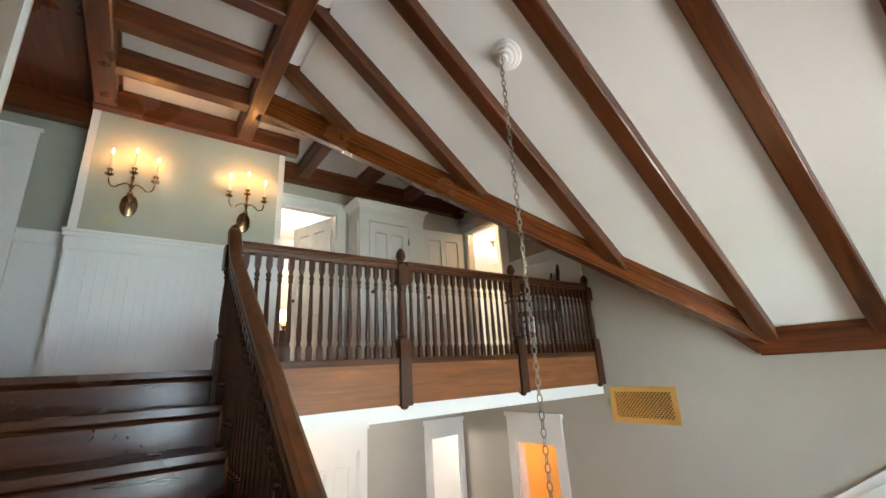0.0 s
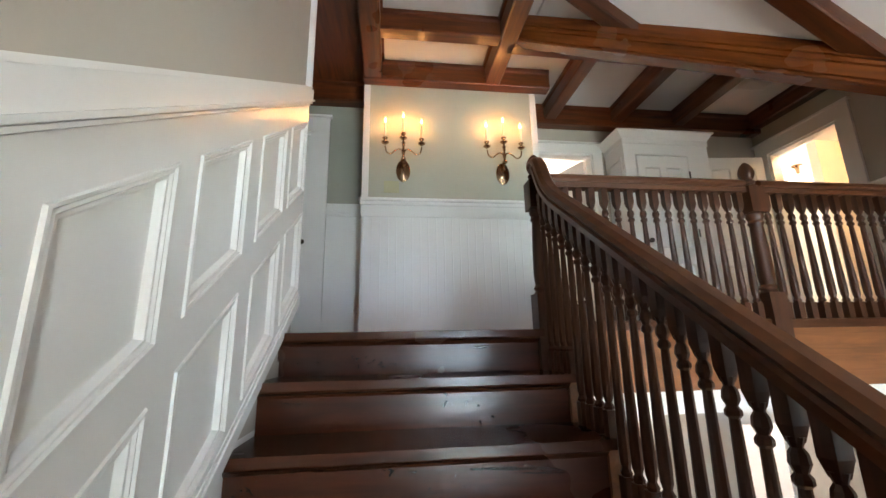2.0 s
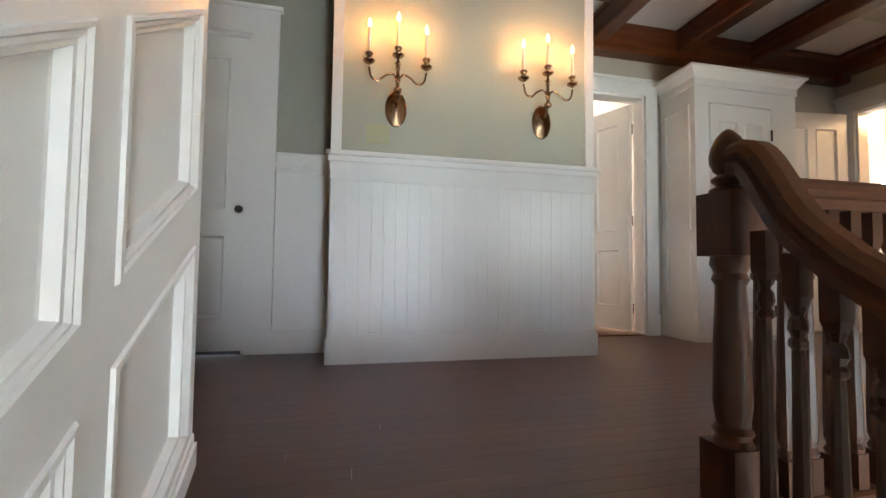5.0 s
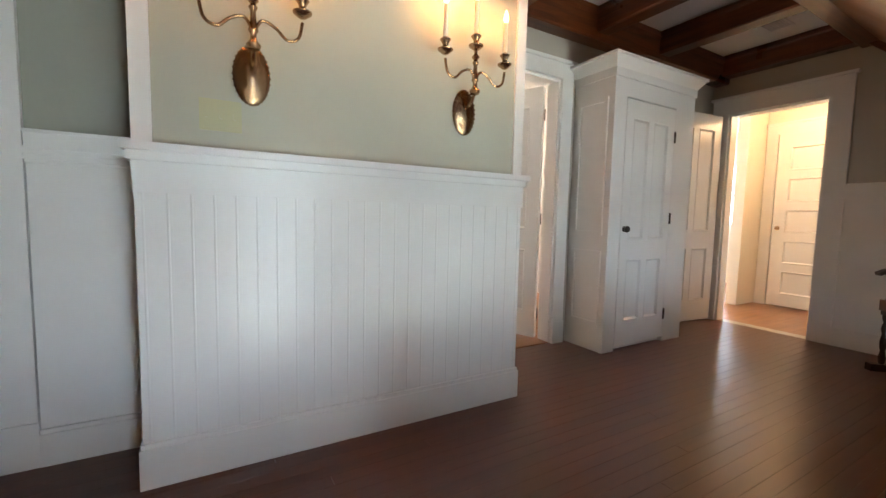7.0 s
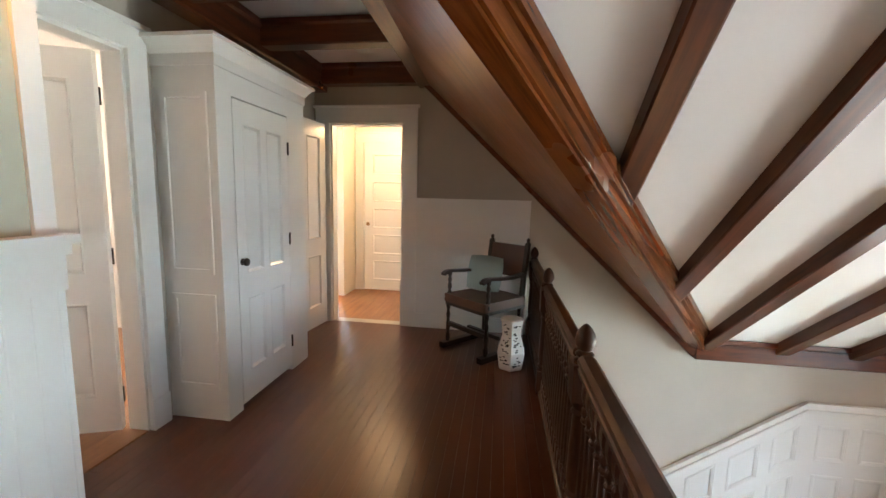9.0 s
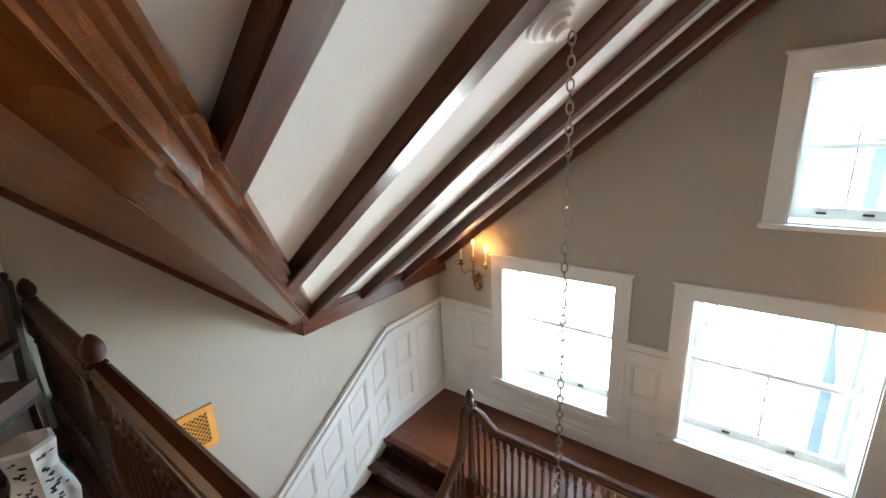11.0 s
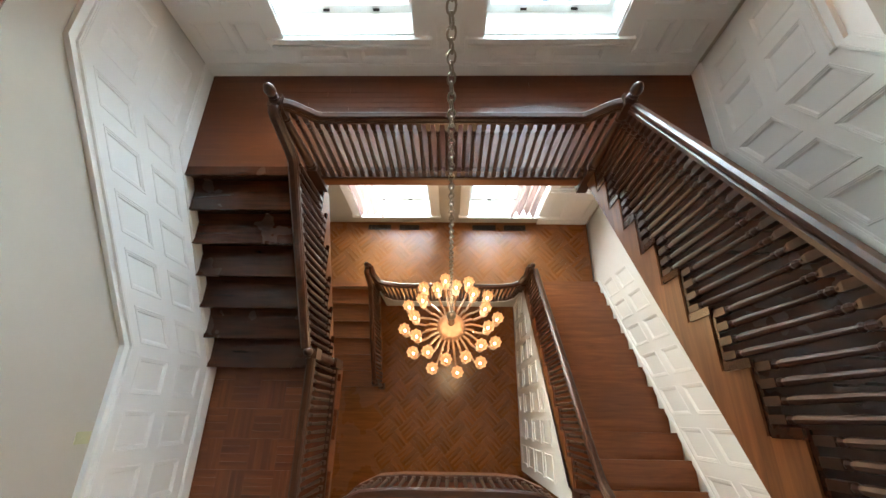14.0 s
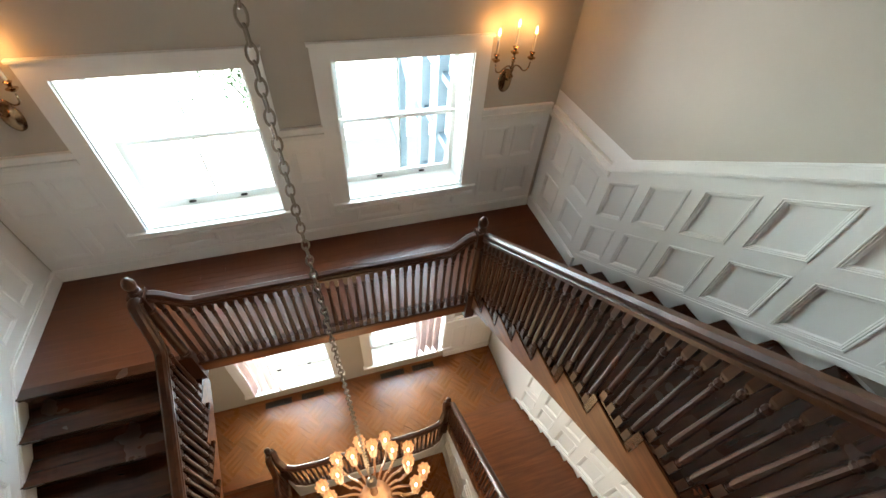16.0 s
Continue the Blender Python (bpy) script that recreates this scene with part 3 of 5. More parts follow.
def newel_mesh(h, drop):
    """Newel post: square foot, turned shaft, square block, collar and acorn finial; h is the finial's tip."""
    key = (round(h, 2), round(drop, 2))
    if key in _newel:
        return _newel[key]
    bm = bmesh.new()
    s = 0.047
    b = h - 0.155
    blk = b - 0.15
    box(-s, s, -s, s, -drop, 0.17, bm)
    lathe([(0.045, 0.17), (0.036, 0.185), (0.043, 0.20), (0.034, 0.215), (0.040, 0.26), (0.037, 0.40), (0.031, blk - 0.07), (0.039, blk - 0.055), (0.033, blk - 0.04), (0.042, blk - 0.02), (0.040, blk)], seg=14, bm=bm)
    box(-s, s, -s, s, blk, b, bm)
    if drop > 0.1:
        lathe([(0.0, -drop - 0.03), (0.025, -drop - 0.02), (0.035, -drop)], seg=12, bm=bm)
    fin = bmesh.new()
    lathe([(0.042, b), (0.040, b + 0.010), (0.024, b + 0.018), (0.036, b + 0.030), (0.036, b + 0.036), (0.022, b + 0.046), (0.032, b + 0.056), (0.033, b + 0.062), (0.039, b + 0.074), (0.040, b + 0.092), (0.036, b + 0.112), (0.026, b + 0.134), (0.012, b + 0.150), (0.0, b + 0.157)], seg=14, bm=fin)
    bmesh.ops.recalc_face_normals(bm, faces=bm.faces)
    bmesh.ops.recalc_face_normals(fin, faces=fin.faces)
    me = bpy.data.meshes.new("newel_post")
    bm.to_mesh(me)
    bm.free()
    fm = bpy.data.meshes.new("finial")
    fin.to_mesh(fm)
    fin.free()
    for q in (me, fm):
        q.materials.append(POST)
        for p in q.polygons:
            p.use_smooth = True
        q.set_sharp_from_angle(angle=radians(35))
    _newel[key] = (me, fm)
    return me, fm


def newel(parent, x, y, z, h, drop=0.0):
    post, fin = newel_mesh(h, drop)
    ob = reuse("newel_post", post, parent, Matrix.Translation((x, y, z)))
    reuse("finial", fin, ob, Matrix.Translation((x, y, z)))["label"] = "acorn-shaped turned finial"
    return ob


def level_rail(parent, pts, z, h, n, material, ease=0.0, foot=True):
    """A level rail over n balusters along a line of (x, y); ease lifts its two ends to the newels."""
    v = [Vector((*p, 0)) for p in pts]
    lens = [0]
    for a, b in zip(v, v[1:]):
        lens.append(lens[-1] + (b - a).length)
    total = lens[-1]

    def at(s):
        for i in range(len(v) - 1):
            if s <= lens[i + 1] + 1e-6:
                return v[i].lerp(v[i + 1], (s - lens[i]) / max(1e-6, lens[i + 1] - lens[i]))
        return v[-1]

    def lift(s):
        if not ease:
            return 0.0
        d = min(s, total - s)
        k = max(0.0, 1 - d / 0.24)
        return ease * k * k * (3 - 2 * k)

    st = sorted(set([0, total] + [total * i / 10 for i in range(11)] + lens + ([0.03 * i for i in range(9)] + [total - 0.03 * i for i in range(9)] if ease else [])))
    part("handrail", sweep([at(s) + Vector((0, 0, z + h - 0.04 + lift(s))) for s in st], RAILP), material, parent, smooth=True)
    if foot:
        part("foot_rail", sweep([at(s) + Vector((0, 0, z + 0.018)) for s in sorted(set([0, total] + lens))], [(-0.03, -0.018), (-0.03, 0.012), (-0.022, 0.018), (0.022, 0.018), (0.03, 0.012), (0.03, -0.018)]), material, parent)
    f = 0.036 if foot else 0.0
    for i in range(n):
        s = total * (i + 0.5 + 0.0) / n
        p = at(s)
        hb = h - 0.065 - f + lift(s)
        reuse("baluster", baluster_mesh(hb), parent, Matrix.Translation((p.x, p.y, z + f)))


GY = 0.03
gal = thing("gallery_balustrade", (3.1, GY, 0), "dark turned-wood balustrade along the hall edge", "balustrade")
NX = [1.20, 2.44, 3.71, 4.915]
for x in NX:
    newel(gal, x, GY, 0, 0.91, 0.31)
for a, b in zip(NX, NX[1:]):
    level_rail(gal, [(a + 0.047, GY), (b - 0.047, GY)], 0, 0.80, 16, RAIL_X)
    part("fascia_board", box(a + 0.047, b - 0.047, GY - 0.02, GY + 0.02, -0.30, -0.012), FASCIA, gal, "varnished wood fascia board")
part("edge_nosing", box(1.25, E, GY - 0.03, 0.05, -0.012, 0.001), RAIL_X, gal)


def flight_rail(parent, x, y_top, z_top, risers, run, rise, towards, h, y0, y1, z0_end, z1_end, material, per=4):
    """Raked rail with four balusters a tread; y0 is the upper newel, y1 the lower."""
    sl = rise / run

    def line(y):
        return z_top - sl * abs(y - y_top) + h

    pts = [(x, y0, z0_end), (x, y0 + towards * 0.05, z0_end - 0.015), (x, y0 + towards * 0.13, line(y0 + towards * 0.13) + 0.03), (x, y0 + towards * 0.22, line(y0 + towards * 0.22))]
    pts += [(x, y1 - towards * 0.2, line(y1 - towards * 0.2)), (x, y1, z1_end if z1_end is not None else line(y1))]
    pts = [Vector(p) for p in pts]
    dense = curve_pts(pts[:4], 5) + [pts[4], pts[5]]
    part("handrail", sweep([p - Vector((0, 0, 0.04)) for p in dense], RAILP), material, parent, smooth=True)
    for i in range(1, risers):
        for k in range(per):
            y = y_top + towards * run * (i - (k + 0.06) / per)
            if abs(y - y0) < 0.06:
                continue
            z = z_top - rise * i
            top = line(y) - 0.07
            reuse("baluster", baluster_mesh(top - z), parent, Matrix.Translation((x, y, z)))


upr = thing("upper_stair_balustrade", (1.2, -1.2, LAND), "dark turned-wood balustrade of the upper flight", "balustrade")
flight_rail(upr, 1.19, 0, 0, 10, RUN, RISE, -1, 0.77, 0.0, -2.33, 0.865, None, RAIL_Y)

lan = thing("landing_balustrade", (2.47, -2.36, LAND), "glossy brown balustrade along the window landing", "balustrade")
for x in (1.22, 3.70):
    newel(lan, x, -2.36, LAND, 1.15, 0.2)
level_rail(lan, [(1.267, -2.36), (3.653, -2.36)], LAND, 0.84, 34, RAIL_X, ease=0.14)

mid = thing("middle_stair_balustrade", (3.70, -1.6, MID), "brown turned-wood balustrade of the middle flight", "balustrade")
newel(mid, 3.68, -0.82, MID, 1.0, 0.1)
flight_rail(mid, 3.70, -2.41, LAND, 7, ES_RUN, (LAND - MID) / 7, 1, 0.76, -2.31, -0.86, LAND + 1.0, None, RAIL_Y)
well = thing("middle_gallery_balustrade", (2.4, 0.2, MID), "curved brown balustrade round the middle storey's well", "balustrade")
level_rail(well, [(3.68, -0.775), (3.68, 0.64)], MID, 0.86, 20, RAIL_Y)
level_rail(well, [(x, y + 0.03) for x, y in bow], MID, 0.86, 34, RAIL_X)

low = thing("lower_stair_balustrade", (1.2, -1.0, LOW), "reddish brown balustrade of the lower flight", "balustrade")
newel(low, 1.22, 0.36, MID, 1.0, 0.1)
flight_rail(low, 1.19, 0.34, MID, 12, 0.25, (MID - LOW) / 12, -1, 0.76, 0.33, -2.36, MID + 0.85, None, RAIL_Y)
lla = thing("lower_landing_balustrade", (2.5, -2.40, LOW), "reddish brown balustrade along the lower landing", "balustrade")
for x in (1.25, 3.71):
    newel(lla, x, -2.40, LOW, 1.12, 0.2)
level_rail(lla, LOW_BOW, LOW, 0.80, 38, RAIL_X, ease=0.20)
bot = thing("bottom_stair_balustrade", (3.72, -1.6, GROUND), "reddish brown balustrade of the bottom flight", "balustrade")
newel(bot, 3.72, -0.83, GROUND, 1.0)
flight_rail(bot, 3.72, -2.41, LOW, 7, 0.262, (LOW - GROUND) / 7, 1, 0.76, -2.35, -0.87, LOW + 0.98, None, RAIL_Y)
structure("wall_landing_front", box(1.21, 3.74, -2.41, -2.37, GROUND, LOW - 0.01), WHITE, "white panelled front below the lower landing", "wall")

# ---- panelling ----


CAP = ((-0.012, -0.024, 0.040), (0.040, -0.012, 0.030), (0.050, 0.040, 0.052), (0.058, 0.050, 0.046), (0.068, 0.058, 0.050), (0.076, 0.068, 0.040), (0.088, 0.076, 0.044), (0.100, 0.088, 0.030))
STAIR_CAP = ((0.030, 0.022, 0.030), (0.022, 0.018, 0.024), (0.018, 0.009, 0.042), (0.009, 0.004, 0.033), (0.004, -0.008, 0.054), (-0.008, -0.070, 0.044), (-0.070, -0.078, 0.034), (-0.078, -0.086, 0.038), (-0.086, -0.094, 0.016))


def wainscot(name, place, base, columns, rows, capv, u0, u1, label, skirt=0.13, breaks=(), moulding=CAP, D=0.016):
    """White panelling on a wall. place(u, v, d) gives the point; base(u) the line it follows; columns the panels' ends; rows their heights above the line."""
    w = thing(name, place((u0 + u1) / 2, base((u0 + u1) / 2), 0.01), label, "wainscot", kind="structure")
    us = sorted({u0, u1, *breaks, *[c for col in columns for c in col]})
    fr = bmesh.new()

    def strip(ua, ub, va, vb, d0=0.0, d1=D, bm=fr):
        a = [place(ua, base(ua + 1e-5) + va, d0), place(ub, base(ub - 1e-5) + va, d0), place(ub, base(ub - 1e-5) + vb, d0), place(ua, base(ua + 1e-5) + vb, d0)]
        b = [place(ua, base(ua + 1e-5) + va, d1), place(ub, base(ub - 1e-5) + va, d1), place(ub, base(ub - 1e-5) + vb, d1), place(ua, base(ua + 1e-5) + vb, d1)]
        hexa(bm, a, b)

    for ua, ub in zip(us, us[1:]):
        col = any(c[0] <= ua + 1e-6 and c[1] >= ub - 1e-6 for c in columns)
        if col:
            vs = [0.0] + [v for r in rows for v in r] + [capv - 0.03]
            for i in range(0, len(vs), 2):
                strip(ua, ub, vs[i], vs[i + 1])
        else:
            strip(ua, ub, 0.0, capv - 0.03)
    part("frame", fr, WHITE, w)
    for ca, cb in columns:
        for va, vb in rows:
            bm = bmesh.new()
            loops = []
            for ins, d in ((0.0, D), (0.003, D * 1.25), (0.010, D * 1.25), (0.014, D), (0.021, D * 1.1), (0.026, D - 0.003), (0.033, D - 0.003), (0.040, 0.005), (0.045, 0.004)):
                ua, ub = ca + ins, cb - ins
                loops.append([bm.verts.new(place(u, base(u) + v, d)) for u, v in ((ua, va + ins), (ub, va + ins), (ub, vb - ins), (ua, vb - ins))])
            for p, q in zip(loops, loops[1:]):
                for i in range(4):
                    bm.faces.new((p[i], p[(i + 1) % 4], q[(i + 1) % 4], q[i]))
            bm.faces.new(loops[-1])
            part("panel", bm, WHITE, w)
    cp, sk = bmesh.new(), bmesh.new()
    marks = sorted({u0, u1, *breaks})
    for ua, ub in zip(marks, marks[1:]):
        for z0, z1, dd in moulding:
            strip(ua, ub, capv - z0, capv - z1, 0, dd, cp)
        if skirt:
            strip(ua, ub, 0.0, skirt, 0, 0.034, sk)
            strip(ua, ub, skirt, skirt + 0.018, 0, 0.028, sk)
    part("cap_moulding", cp, WHITE, w)
    if skirt:
        part("skirting", sk, WHITE, w)
    else:
        sk.free()
    return w


def west(u, v, d):
    return Vector((d - 0.028, u, v))


def east(u, v, d):
    return Vector((E - d, u, v))


def south(u, v, d):
    return Vector((u, S + d, v))


ROWS = [(0.095, 0.492), (0.607, 1.006)]
wainscot("wainscot_west_stair", west, lambda u: 0.664 * u, [(-2.49, -2.20), (-2.10, -1.79), (-1.70, -1.39), (-1.305, -0.99), (-0.90, -0.58), (-0.475, -0.175), (-0.105, 0.18)], ROWS, 1.14, -2.53, 0.21, "white painted panelling rising with the stairs", skirt=0.05, moulding=STAIR_CAP, D=0.024)
FLAT = [(0.26, 0.62), (0.76, 1.13)]
wainscot("wainscot_west_landing", west, lambda u: LAND, [(-3.42, -3.12), (-2.98, -2.64)], FLAT, 1.30, S + 0.02, -2.53, "white painted panelling beside the landing")


def east_line(u):
    return LAND if u < -2.584 else (LAND - 0.698 * (u + 2.584) if u < -0.791 else LAND - 0.698 * 1.793)


EC = [(y, y + 0.27) for y in (-3.36, -2.985)] + [(y, y + 0.27) for y in (-2.24, -1.86, -1.49, -1.105)] + [(y, y + 0.29) for y in (-0.74, -0.33, 0.07, 0.47)]
wainscot("wainscot_east", east, east_line, EC + [(-2.56, -2.34)], FLAT, 1.325, S + 0.02, 0.80, "white painted panelling down the stairwell wall", breaks=(-2.584, -0.791))
wainscot("wainscot_south_west", south, lambda u: LAND, [(0.12, 0.40), (0.46, 0.74)], FLAT, 1.33, 0.02, 0.79, "white painted panelling beside the window")
wainscot("wainscot_south_middle", south, lambda u: LAND, [(2.34, 2.62)], FLAT, 1.33, 2.30, 2.67, "white painted panelling between the windows")
wainscot("wainscot_south_east", south, lambda u: LAND, [(4.22, 4.50), (4.57, 4.87)], FLAT, 1.33, 4.18, E - 0.02, "white painted panelling beside the window")
for a, b in WIN:
    wainscot("wainscot_under_window", south, lambda u: LAND, [(a + 0.06, (a + b) / 2 - 0.06), ((a + b) / 2 + 0.06, b - 0.06)], [(0.19, 0.36)], 0.42, a - 0.14, b + 0.14, "white panelled apron under the window")
LS = (MID - LOW) / 12 / 0.25
wainscot("wainscot_lower_stair", west, lambda u: MID + LS * (u - 0.34), [(-2.35 + 0.42 * i, -2.05 + 0.42 * i) for i in range(7)], ROWS, 1.30, -2.45, 0.80, "white painted panelling along the lower flight", skirt=0.05)
wainscot("wainscot_lower_landing", south, lambda u: LOW, [(0.12, 0.42), (0.50, 0.80)], [(0.2, 0.9)], 1.2, 0.02, 0.9, "white panelling on the lower landing wall")


sp = thing("spandrel_panelling", (1.21, -1.0, GROUND), "white panelled spandrel wall under the lower flight", "wainscot", kind="structure")
part("spandrel_board", side([(-2.41, GROUND), (0.52, GROUND), (0.52, MID - 0.25), (0.34, MID - 0.28), (-2.41, LOW - 0.1)], 1.17, 1.21), WHITE, sp)
for r in range(4):
    for c in range(7):
        u0 = -2.3 + c * 0.40
        z0 = GROUND + 0.22 + r * 0.60
        z1 = min(z0 + 0.46, LOW - 0.32 + (u0 + 2.41) * LS)
        if z1 - z0 > 0.15:
            bm = bmesh.new()
            for a, b, c2, d2 in ((u0, u0 + 0.30, z0, z0 + 0.03), (u0, u0 + 0.30, z1 - 0.03, z1), (u0, u0 + 0.03, z0 + 0.03, z1 - 0.03), (u0 + 0.27, u0 + 0.30, z0 + 0.03, z1 - 0.03)):
                box(1.21, 1.225, a, b, c2, d2, bm)
            part("panel_moulding", bm, WHITE, sp)

# hall wainscot on the end wall and alcove
wainscot("wainscot_hall_end", east, lambda u: 0.0, [], [(0.24, 1.14)], 1.335, 0.085, 1.235, "white panelled dado behind the chair")
wainscot("wainscot_alcove", lambda u, v, d: Vector((u, 2.05 - d, v)), lambda u: 0.0, [], [(0.24, 1.14)], 1.28, -0.19, 0.15, "white panelled dado beside the chimney breast")

structure("trim_corner", box(-0.15, 0.004, 0.20, 0.222, 1.28, 2.66), WHITE, "white corner strip at the end of the stair wall", "trim", 0.002)
reg = thing("ceiling_register", (REGX, REGY, CEIL), "small white slotted ceiling register", "vent grille")
part("register_frame", box(REGX - 0.16, REGX + 0.16, REGY - 0.09, REGY + 0.09, CEIL - 0.008, CEIL), WHITE, reg, bevel=0.003)
for i in range(8):
    yy = REGY - 0.07 + i * 0.019
    part("register_slat", box(REGX - 0.14, REGX + 0.14, yy, yy + 0.009, CEIL - 0.014, CEIL - 0.006), WHITE, reg)

# ---- windows ----


def sash_window(name, a, b, z0, z1, label, curtain=False):
    w = thing(name, ((a + b) / 2, S - 0.1, z0), label, "window", kind="structure")
    c = 0.145
    top = bmesh.new()
    box(a - c, b + c, S, S + 0.028, z1, z1 + 0.13, top)
    box(a - c - 0.015, b + c + 0.015, S, S + 0.045, z1 + 0.13, z1 + 0.15, top)
    part("casing", top, WHITE, w, bevel=0.004)
    for x0 in (a - c, b):
        part("casing", box(x0, x0 + c, S, S + 0.028, z0, z1), WHITE, w, bevel=0.004)
    part("window_sill", box(a - c - 0.02, b + c + 0.02, S + 0.001, S + 0.06, z0 - 0.035, z0 + 0.001), WHITE, w, bevel=0.006)
    rev = bmesh.new()
    box(a, a + 0.012, S - 0.41, S, z0, z1, rev)
    box(b - 0.012, b, S - 0.41, S, z0, z1, rev)
    box(a, b, S - 0.41, S, z1 - 0.012, z1, rev)
    box(a, b, S - 0.41, S, z0, z0 + 0.012, rev)
    part("reveal", rev, WHITE, w)
    zm = (z0 + z1) / 2 + 0.02
    for nm, za, zb, yd in (("upper_sash", zm - 0.02, z1 - 0.012, S - 0.36), ("lower_sash", z0 + 0.012, zm + 0.02, S - 0.32)):
        bm = bmesh.new()
        x0, x1, f = a + 0.02, b - 0.02, 0.05
        box(x0, x0 + f, yd, yd + 0.035, za, zb, bm)
        box(x1 - f, x1, yd, yd + 0.035, za, zb, bm)
        box(x0 + f, x1 - f, yd, yd + 0.035, zb - 0.04, zb, bm)
        box(x0 + f, x1 - f, yd, yd + 0.035, za, za + (0.08 if nm == "lower_sash" else 0.04), bm)
        xm = (x0 + x1) / 2
        box(xm - 0.008, xm + 0.008, yd + 0.004, yd + 0.031, za + 0.05, zb - 0.04, bm)
        s = part(nm, bm, WHITE, w)
        for pa, pb in ((x0 + f, xm - 0.008), (xm + 0.008, x1 - f)):
            p = part("pane", box(pa, pb, yd + 0.015, yd + 0.018, za + 0.04, zb - 0.04), GLASS, s)
            p.visible_shadow = False
        if nm == "lower_sash":
            for fx in (0.3, 0.7):
                xx = x0 + (x1 - x0) * fx
                part("sash_lift", box(xx - 0.03, xx + 0.03, yd + 0.035, yd + 0.055, za + 0.03, za + 0.045), DARK_METAL, s)
        else:
            part("sash_lock", box(xm - 0.02, xm + 0.02, yd + 0.035, yd + 0.07, za + 0.01, za + 0.04), DARK_METAL, s)
    return w


for i, (a, b) in enumerate(WIN):
    sash_window(f"window_{i + 1}", a, b, WZ0, WZ1, "white two-over-two sash window with daylight beyond")
    sash_window(f"window_{i + 3}", a, b, -5.02, -3.45, "white lower-landing sash window with bunched curtain")
sash_window("window_5", 0.95, 1.64, 0.79, 1.85, "small white sash window high in the gable")

# ---- doors and cupboards ----


def panel_door(name, width, height, panels, label, category="door", group="", knob=None, material=None, thick=0.04):
    """A door leaf hung at its own origin, along +x; panels are (x0, x1, z0, z1) as shares."""
    material = material or WHITE
    d = thing(name, (0, 0, 0), label, category, group)
    bm = bmesh.new()
    xs = sorted({0.0, 1.0, *[p[0] for p in panels], *[p[1] for p in panels]})
    zs = sorted({0.0, 1.0, *[p[2] for p in panels], *[p[3] for p in panels]})
    for xa, xb in zip(xs, xs[1:]):
        for za, zb in zip(zs, zs[1:]):
            inside = any(p[0] <= xa + 1e-6 and p[1] >= xb - 1e-6 and p[2] <= za + 1e-6 and p[3] >= zb - 1e-6 for p in panels)
            if not inside:
                box(xa * width, xb * width, -thick / 2, thick / 2, za * height, zb * height, bm)
    bmesh.ops.remove_doubles(bm, verts=bm.verts, dist=0.0005)
    part("leaf", bm, material, d)
    for p in panels:
        bm = bmesh.new()
        x0, x1, z0, z1 = p[0] * width, p[1] * width, p[2] * height, p[3] * height
        for sgn in (-1, 1):
            loops = []
            for ins, dd in ((0, thick / 2), (0.008, thick / 2 + 0.004), (0.022, thick / 2 - 0.012), (0.026, thick / 2 - 0.012)):
                loops.append([bm.verts.new((x, sgn * dd, z)) for x, z in ((x0 + ins, z0 + ins), (x1 - ins, z0 + ins), (x1 - ins, z1 - ins), (x0 + ins, z1 - ins))])
            for a, b in zip(loops, loops[1:]):
                for i in range(4):
                    bm.faces.new((a[i], a[(i + 1) % 4], b[(i + 1) % 4], b[i]))
            bm.faces.new(loops[-1])
        part("door_panel", bm, material, d)
    if knob:
        for sgn in (-1, 1):
            bm = lathe([(0.026, 0), (0.026, 0.005), (0.01, 0.008), (0.009, 0.025), (0.02, 0.032), (0.026, 0.045), (0.022, 0.058), (0.0, 0.062)], seg=14)
            bmesh.ops.transform(bm, verts=bm.verts, matrix=pose(knob[0] * width, sgn * thick / 2, knob[1], 90 * sgn, 0, 0))
            part("door_knob", bm, DARK_METAL if knob[2] else BRASS, d, "small round knob", smooth=True)
    for hz in (0.2, 1.0, height - 0.22):
        part("hinge", box(-0.006, 0.008, -thick / 2 - 0.008, -thick / 2 + 0.002, hz - 0.045, hz + 0.045), DARK_METAL, d)
    return d


FOUR = [(0.14, 0.45, 0.1, 0.36), (0.55, 0.86, 0.1, 0.36), (0.14, 0.45, 0.44, 0.93), (0.55, 0.86, 0.44, 0.93)]
FIVE = [(0.16, 0.84, 0.07 + 0.18 * i, 0.07 + 0.18 * i + 0.135) for i in range(5)]
d = panel_door("hall_door", 0.76, 2.07, FOUR, "white four-panel door standing open against the wall", knob=(0.92, 0.98, False))
d.matrix_basis = pose(4.93, 2.215, 0.012, 0, 0, 174)
d = panel_door("bedroom_door", 0.77, 2.07, FOUR, "white panelled door standing open into the bedroom", knob=(0.92, 0.98, True))
d.matrix_basis = pose(2.775, N + 0.15, 0.012, 0, 0, 112)
d = panel_door("alcove_door", 0.80, 2.05, FOUR, "closed white door with a dark oval knob", knob=(0.952, 0.91, True))
d.matrix_basis = pose(-1.18, 2.09, 0.018)
d = panel_door("corridor_door", 0.76, 2.08, FIVE, "white five-panel corridor door with brass knob", knob=(0.93, 0.95, False))
d.matrix_basis = pose(6.47, 1.54, 0.015, 0, 0, 90)


